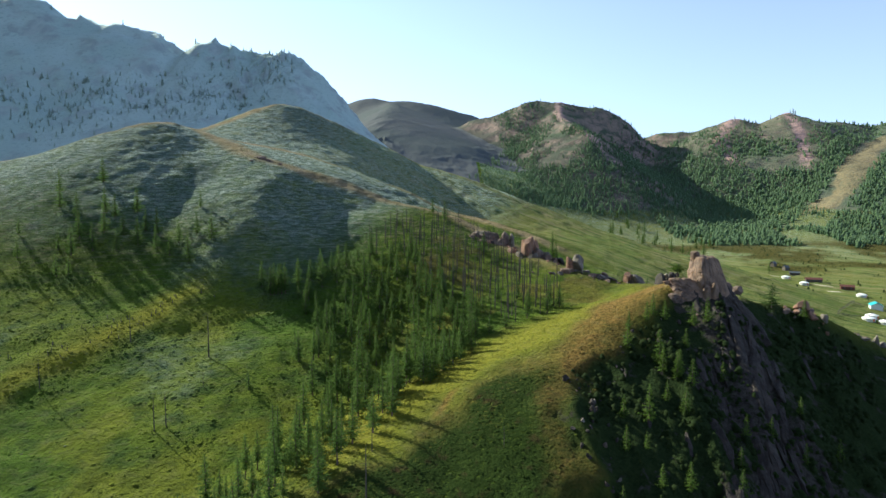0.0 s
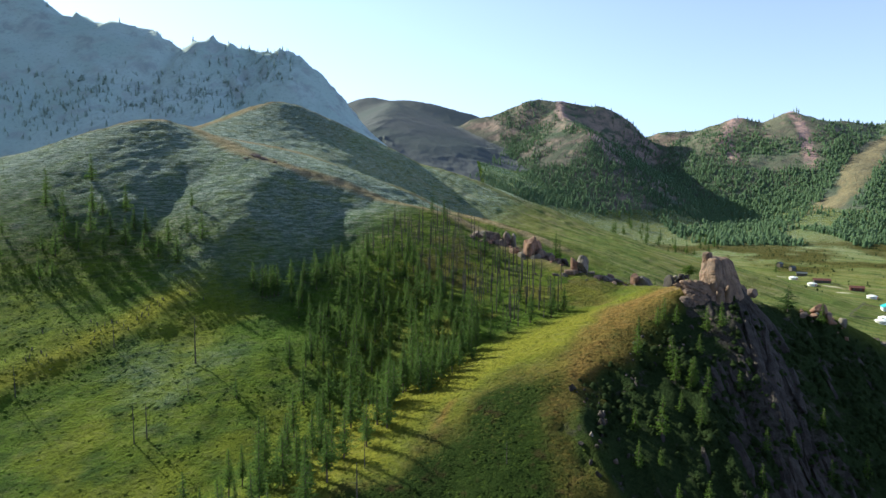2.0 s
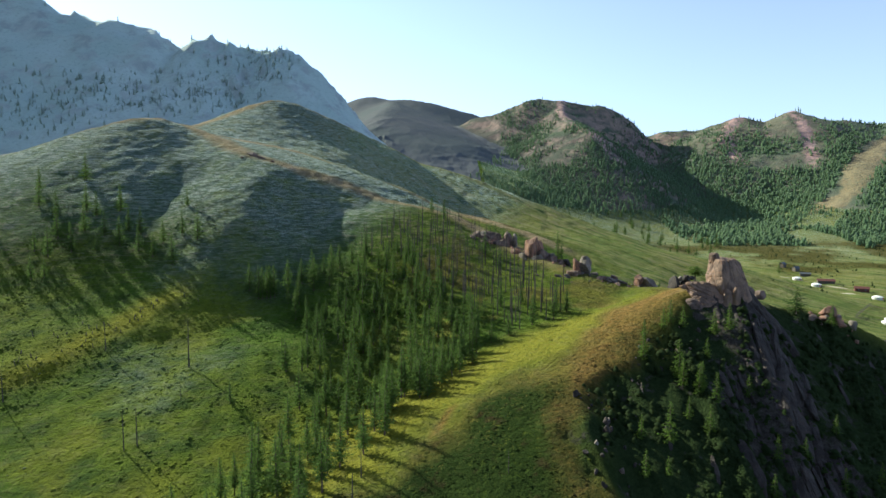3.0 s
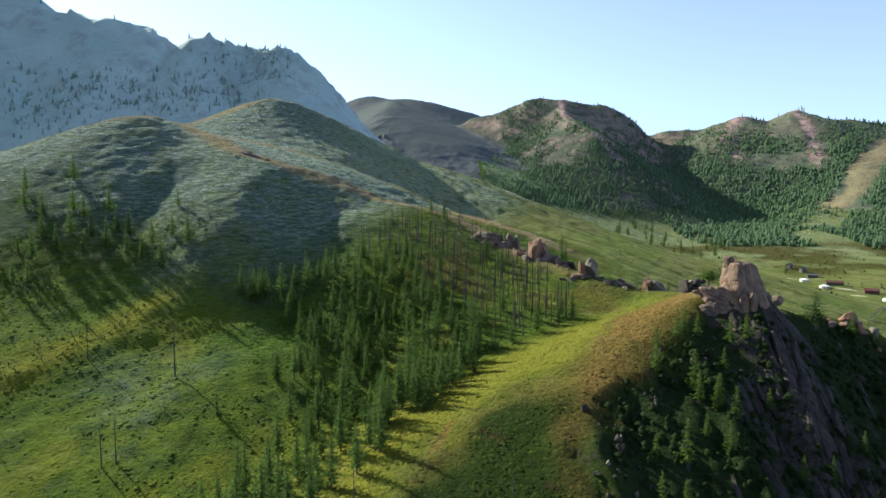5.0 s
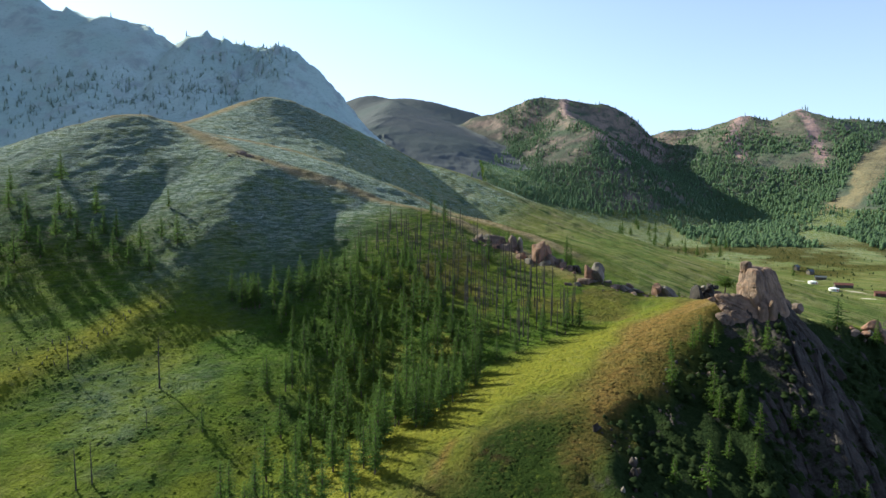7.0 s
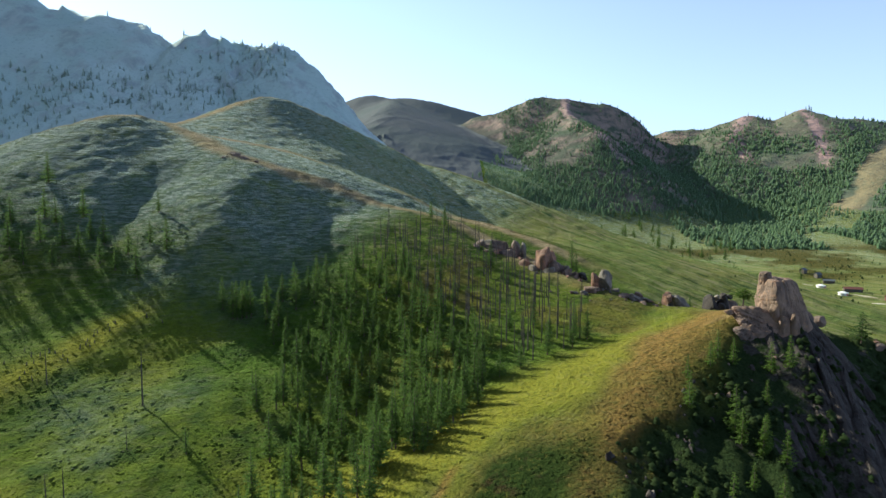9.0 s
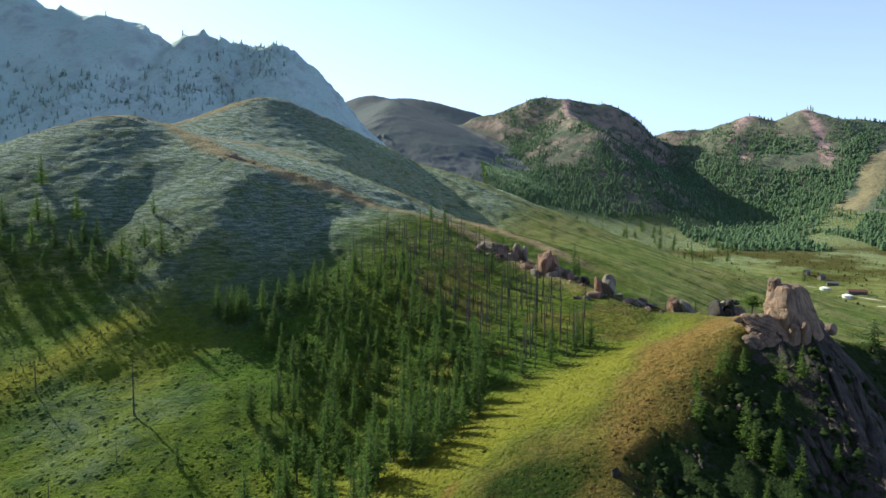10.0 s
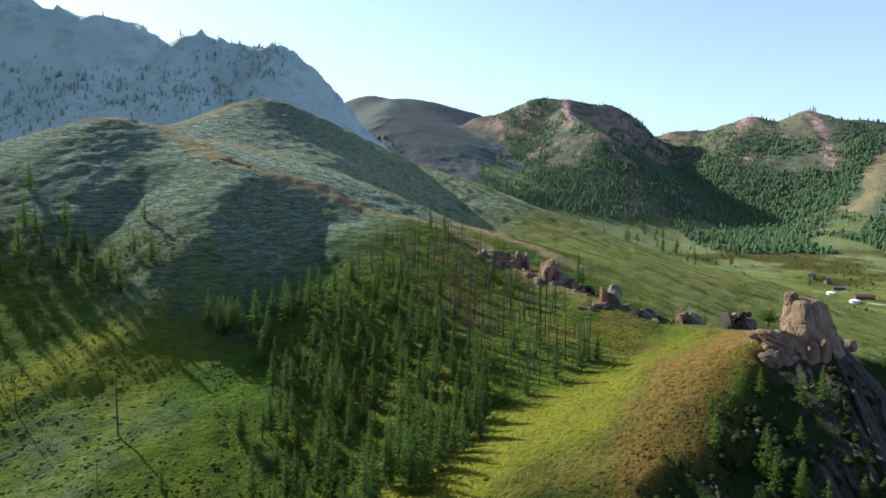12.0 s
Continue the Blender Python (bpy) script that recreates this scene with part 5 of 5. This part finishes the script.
# ---- the camp in the valley ----
def box_faces(bm, x0, x1, y0, y1, z0, z1):
    v = [bm.verts.new(c) for c in ((x0, y0, z0), (x1, y0, z0), (x1, y1, z0), (x0, y1, z0), (x0, y0, z1), (x1, y0, z1), (x1, y1, z1), (x0, y1, z1))]
    for f in ((0, 3, 2, 1), (4, 5, 6, 7), (0, 1, 5, 4), (1, 2, 6, 5), (2, 3, 7, 6), (3, 0, 4, 7)):
        bm.faces.new([v[i] for i in f])


def turned(bm, profile, sides=24):
    """A body of revolution from (radius, height) pairs."""
    rings = []
    for r, z in profile:
        rings.append([bm.verts.new((r * math.cos(2 * math.pi * i / sides), r * math.sin(2 * math.pi * i / sides), z)) for i in range(sides)])
    for a, b in zip(rings[:-1], rings[1:]):
        for i in range(sides):
            bm.faces.new((a[i], a[(i + 1) % sides], b[(i + 1) % sides], b[i]))
    bm.faces.new(rings[-1])


def ger():
    thing = new("ger")
    bm = bmesh.new()
    turned(bm, [(3.35, -0.4), (3.38, 0.5), (3.42, 1.5), (3.36, 1.62)])
    wall_ = part("wall", bm, MAT_FELT, thing)
    for z in (0.45, 0.95, 1.4):
        bm = bmesh.new()
        turned(bm, [(3.41, z), (3.47, z + 0.02), (3.47, z + 0.09), (3.41, z + 0.11)])
        part("rope", bm, MAT_TIMBER, wall_)
    bm = bmesh.new()
    turned(bm, [(3.55, 1.5), (3.5, 1.62), (2.4, 2.05), (1.2, 2.5), (0.75, 2.66)])
    part("roof", bm, MAT_FELT, thing)
    bm = bmesh.new()
    turned(bm, [(0.8, 2.62), (0.8, 2.74), (0.5, 2.86), (0.2, 2.9)], 16)
    part("crown_ring", bm, MAT_TIMBER, thing)
    bm = bmesh.new()
    box_faces(bm, -0.5, 0.5, -3.56, -3.3, 0.0, 1.55)
    part("door", bm, MAT_DOOR, thing, "orange painted wooden door")
    bm = bmesh.new()
    tube(bm, [(0.3, 0.3, 2.5, 0.09), (0.3, 0.3, 3.6, 0.09)], 8)
    part("chimney", bm, MAT_GREY_ROOF, thing)
    return tagged(thing, "round white felt ger standing on the valley grass", "ger", "gers in the valley camp")


def cabin(name, long, deep, tall, rise, walls, roof, label):
    thing = new(name)
    bm = bmesh.new()
    a, b = long / 2, deep / 2
    box_faces(bm, -a, a, -b, b, -0.6, tall)
    part("wall", bm, walls, thing)
    for side in (-1, 1):
        bm = bmesh.new()
        v = [bm.verts.new(c) for c in ((-a, side * b, tall + 0.003), (a, side * b, tall + 0.003), (a, 0, tall + rise), (-a, 0, tall + rise))]
        bm.faces.new(v)
        w = [bm.verts.new(c) for c in ((-a - 0.4, side * (b + 0.4), tall - 0.2), (a + 0.4, side * (b + 0.4), tall - 0.2), (a + 0.4, 0, tall + rise + 0.02), (-a - 0.4, 0, tall + rise + 0.02))]
        u = [bm.verts.new(c.co + Vector((0, 0, 0.14))) for c in w]
        for i in range(4):
            bm.faces.new((w[i], w[(i + 1) % 4], u[(i + 1) % 4], u[i]))
        bm.faces.new(u)
        bm.faces.new(w[::-1])
        part("roof_slope", bm, roof, thing)
    for end in (-1, 1):
        bm = bmesh.new()
        out = end * (a - 0.01)
        p = [bm.verts.new((out, -b, tall)), bm.verts.new((out, b, tall)), bm.verts.new((out, 0, tall + rise)), bm.verts.new((out - end * 0.15, -b, tall)), bm.verts.new((out - end * 0.15, b, tall)), bm.verts.new((out - end * 0.15, 0, tall + rise))]
        bm.faces.new(p[:3])
        bm.faces.new(p[3:][::-1])
        for i in range(3):
            bm.faces.new((p[i], p[(i + 1) % 3], p[3 + (i + 1) % 3], p[3 + i]))
        part("gable", bm, walls, thing)
    for k in range(max(1, int(long / 3.2))):
        bm = bmesh.new()
        x = -a + (k + 0.5) * long / max(1, int(long / 3.2))
        box_faces(bm, x - 0.5, x + 0.5, -b - 0.04, -b + 0.04, 0.9, 2.0)
        part("window", bm, MAT_GREY_ROOF, thing, "small dark window")
    return tagged(thing, label, "building")


def put(ob, x, y, turn):
    ob.matrix_basis = pose(x, y, height(x, y), 0, 0, turn)
    return ob


first = put(ger(), 300, 520, 20)
for x, y, turn in ((297.3, 489.2, 15), (307, 434.9, 30), (247, 343, 10), (253, 349, 25), (253, 338, 15), (256, 332, 40)):
    copy_thing(first, pose(x, y, height(x, y), 0, 0, turn))
put(cabin("house", 8.5, 6.5, 3.0, 1.6, MAT_WHITE, MAT_TEAL, "white house with a bright teal roof on the grass"), 277, 379, 62)
put(cabin("long_cabin", 12, 5, 2.4, 1.3, MAT_TIMBER, MAT_RUST, "long low timber cabin with a rust-red roof"), 313, 502, -20)
put(cabin("long_cabin", 9, 5, 2.4, 1.3, MAT_RUST, MAT_RUST, "rust-red timber cabin beside the track"), 318, 467, -25)
put(cabin("cabin", 5, 4, 3.0, 1.8, MAT_TIMBER, MAT_GREY_ROOF, "dark timber cabin with a steep grey roof"), 326, 588, 30)
put(cabin("cabin", 4.5, 4, 2.8, 1.9, MAT_TIMBER, MAT_GREY_ROOF, "small dark cabin with a steep grey roof"), 327, 568, 10)
put(cabin("cabin", 8, 4.5, 2.2, 1.0, MAT_TIMBER, MAT_GREY_ROOF, "low grey-roofed shed behind the gers"), 322, 545, -25)


def fence(x0, y0, x1, y1, tall, label):
    """Posts with two rails between them, on the ground."""
    thing = new("fence")
    thing.matrix_basis = pose(x0, y0, height(x0, y0))
    base = height(x0, y0)
    count = max(2, int(math.hypot(x1 - x0, y1 - y0) / 3.0))
    spots = []
    for k in range(count + 1):
        x, y = x0 + (x1 - x0) * k / count, y0 + (y1 - y0) * k / count
        spots.append(Vector((x - x0, y - y0, height(x, y) - base)))
    for p in spots:
        bm = bmesh.new()
        tube(bm, [(p.x, p.y, p.z - 0.4, 0.09), (p.x, p.y, p.z + tall, 0.08)], 6)
        part("post", bm, MAT_TIMBER, thing)
    for p, q in zip(spots[:-1], spots[1:]):
        for u in (0.25, 0.55, 0.85):
            bm = bmesh.new()
            tube(bm, [(p.x, p.y, p.z + tall * u, 0.07), (q.x, q.y, q.z + tall * u, 0.07)], 4)
            part("rail", bm, MAT_TIMBER, thing)
    return tagged(thing, label, "fence")


fence(232, 348, 270, 389, 2.2, "dark timber paddock fence on the valley grass")
fence(270, 389, 300, 384, 1.3, "low timber rail fence by the house")
fence(232, 348, 262, 352, 0.9, "low timber rail fence below the paddock")


def bare_patch(x, y, long, wide, turn):
    """A worn patch of pale soil, draped a hand above the grass."""
    rng = random.Random(int(x * 7))
    bm = bmesh.new()
    rings = []
    for r in (1.0, 0.6, 0.25):
        ring = []
        for i in range(18):
            a = 2 * math.pi * i / 18
            q = r * (1 + 0.25 * rng.uniform(-1, 1))
            dx, dy = long * q * math.cos(a), wide * q * math.sin(a)
            t = radians(turn)
            px, py = x + dx * math.cos(t) - dy * math.sin(t), y + dx * math.sin(t) + dy * math.cos(t)
            ring.append(bm.verts.new((px, py, height(px, py) + (0.12 if r < 1 else -0.1))))
        rings.append(ring)
    for a, b in zip(rings[:-1], rings[1:]):
        for i in range(18):
            bm.faces.new((a[i], a[(i + 1) % 18], b[(i + 1) % 18], b[i]))
    bm.faces.new(rings[-1])
    return tagged(part("bare_patch", bm, MAT_SAND), "pale worn soil patch beside the gers", "bare ground", kind="structure")


for x, y, long, wide, turn in ((298, 535, 5, 1.6, -20), (309, 484, 9, 1.8, -35), (300, 455, 6, 1.6, -30), (270, 505, 4, 1.2, -30), (236, 520, 5, 1.4, -20)):
    bare_patch(x, y, long, wide, turn)
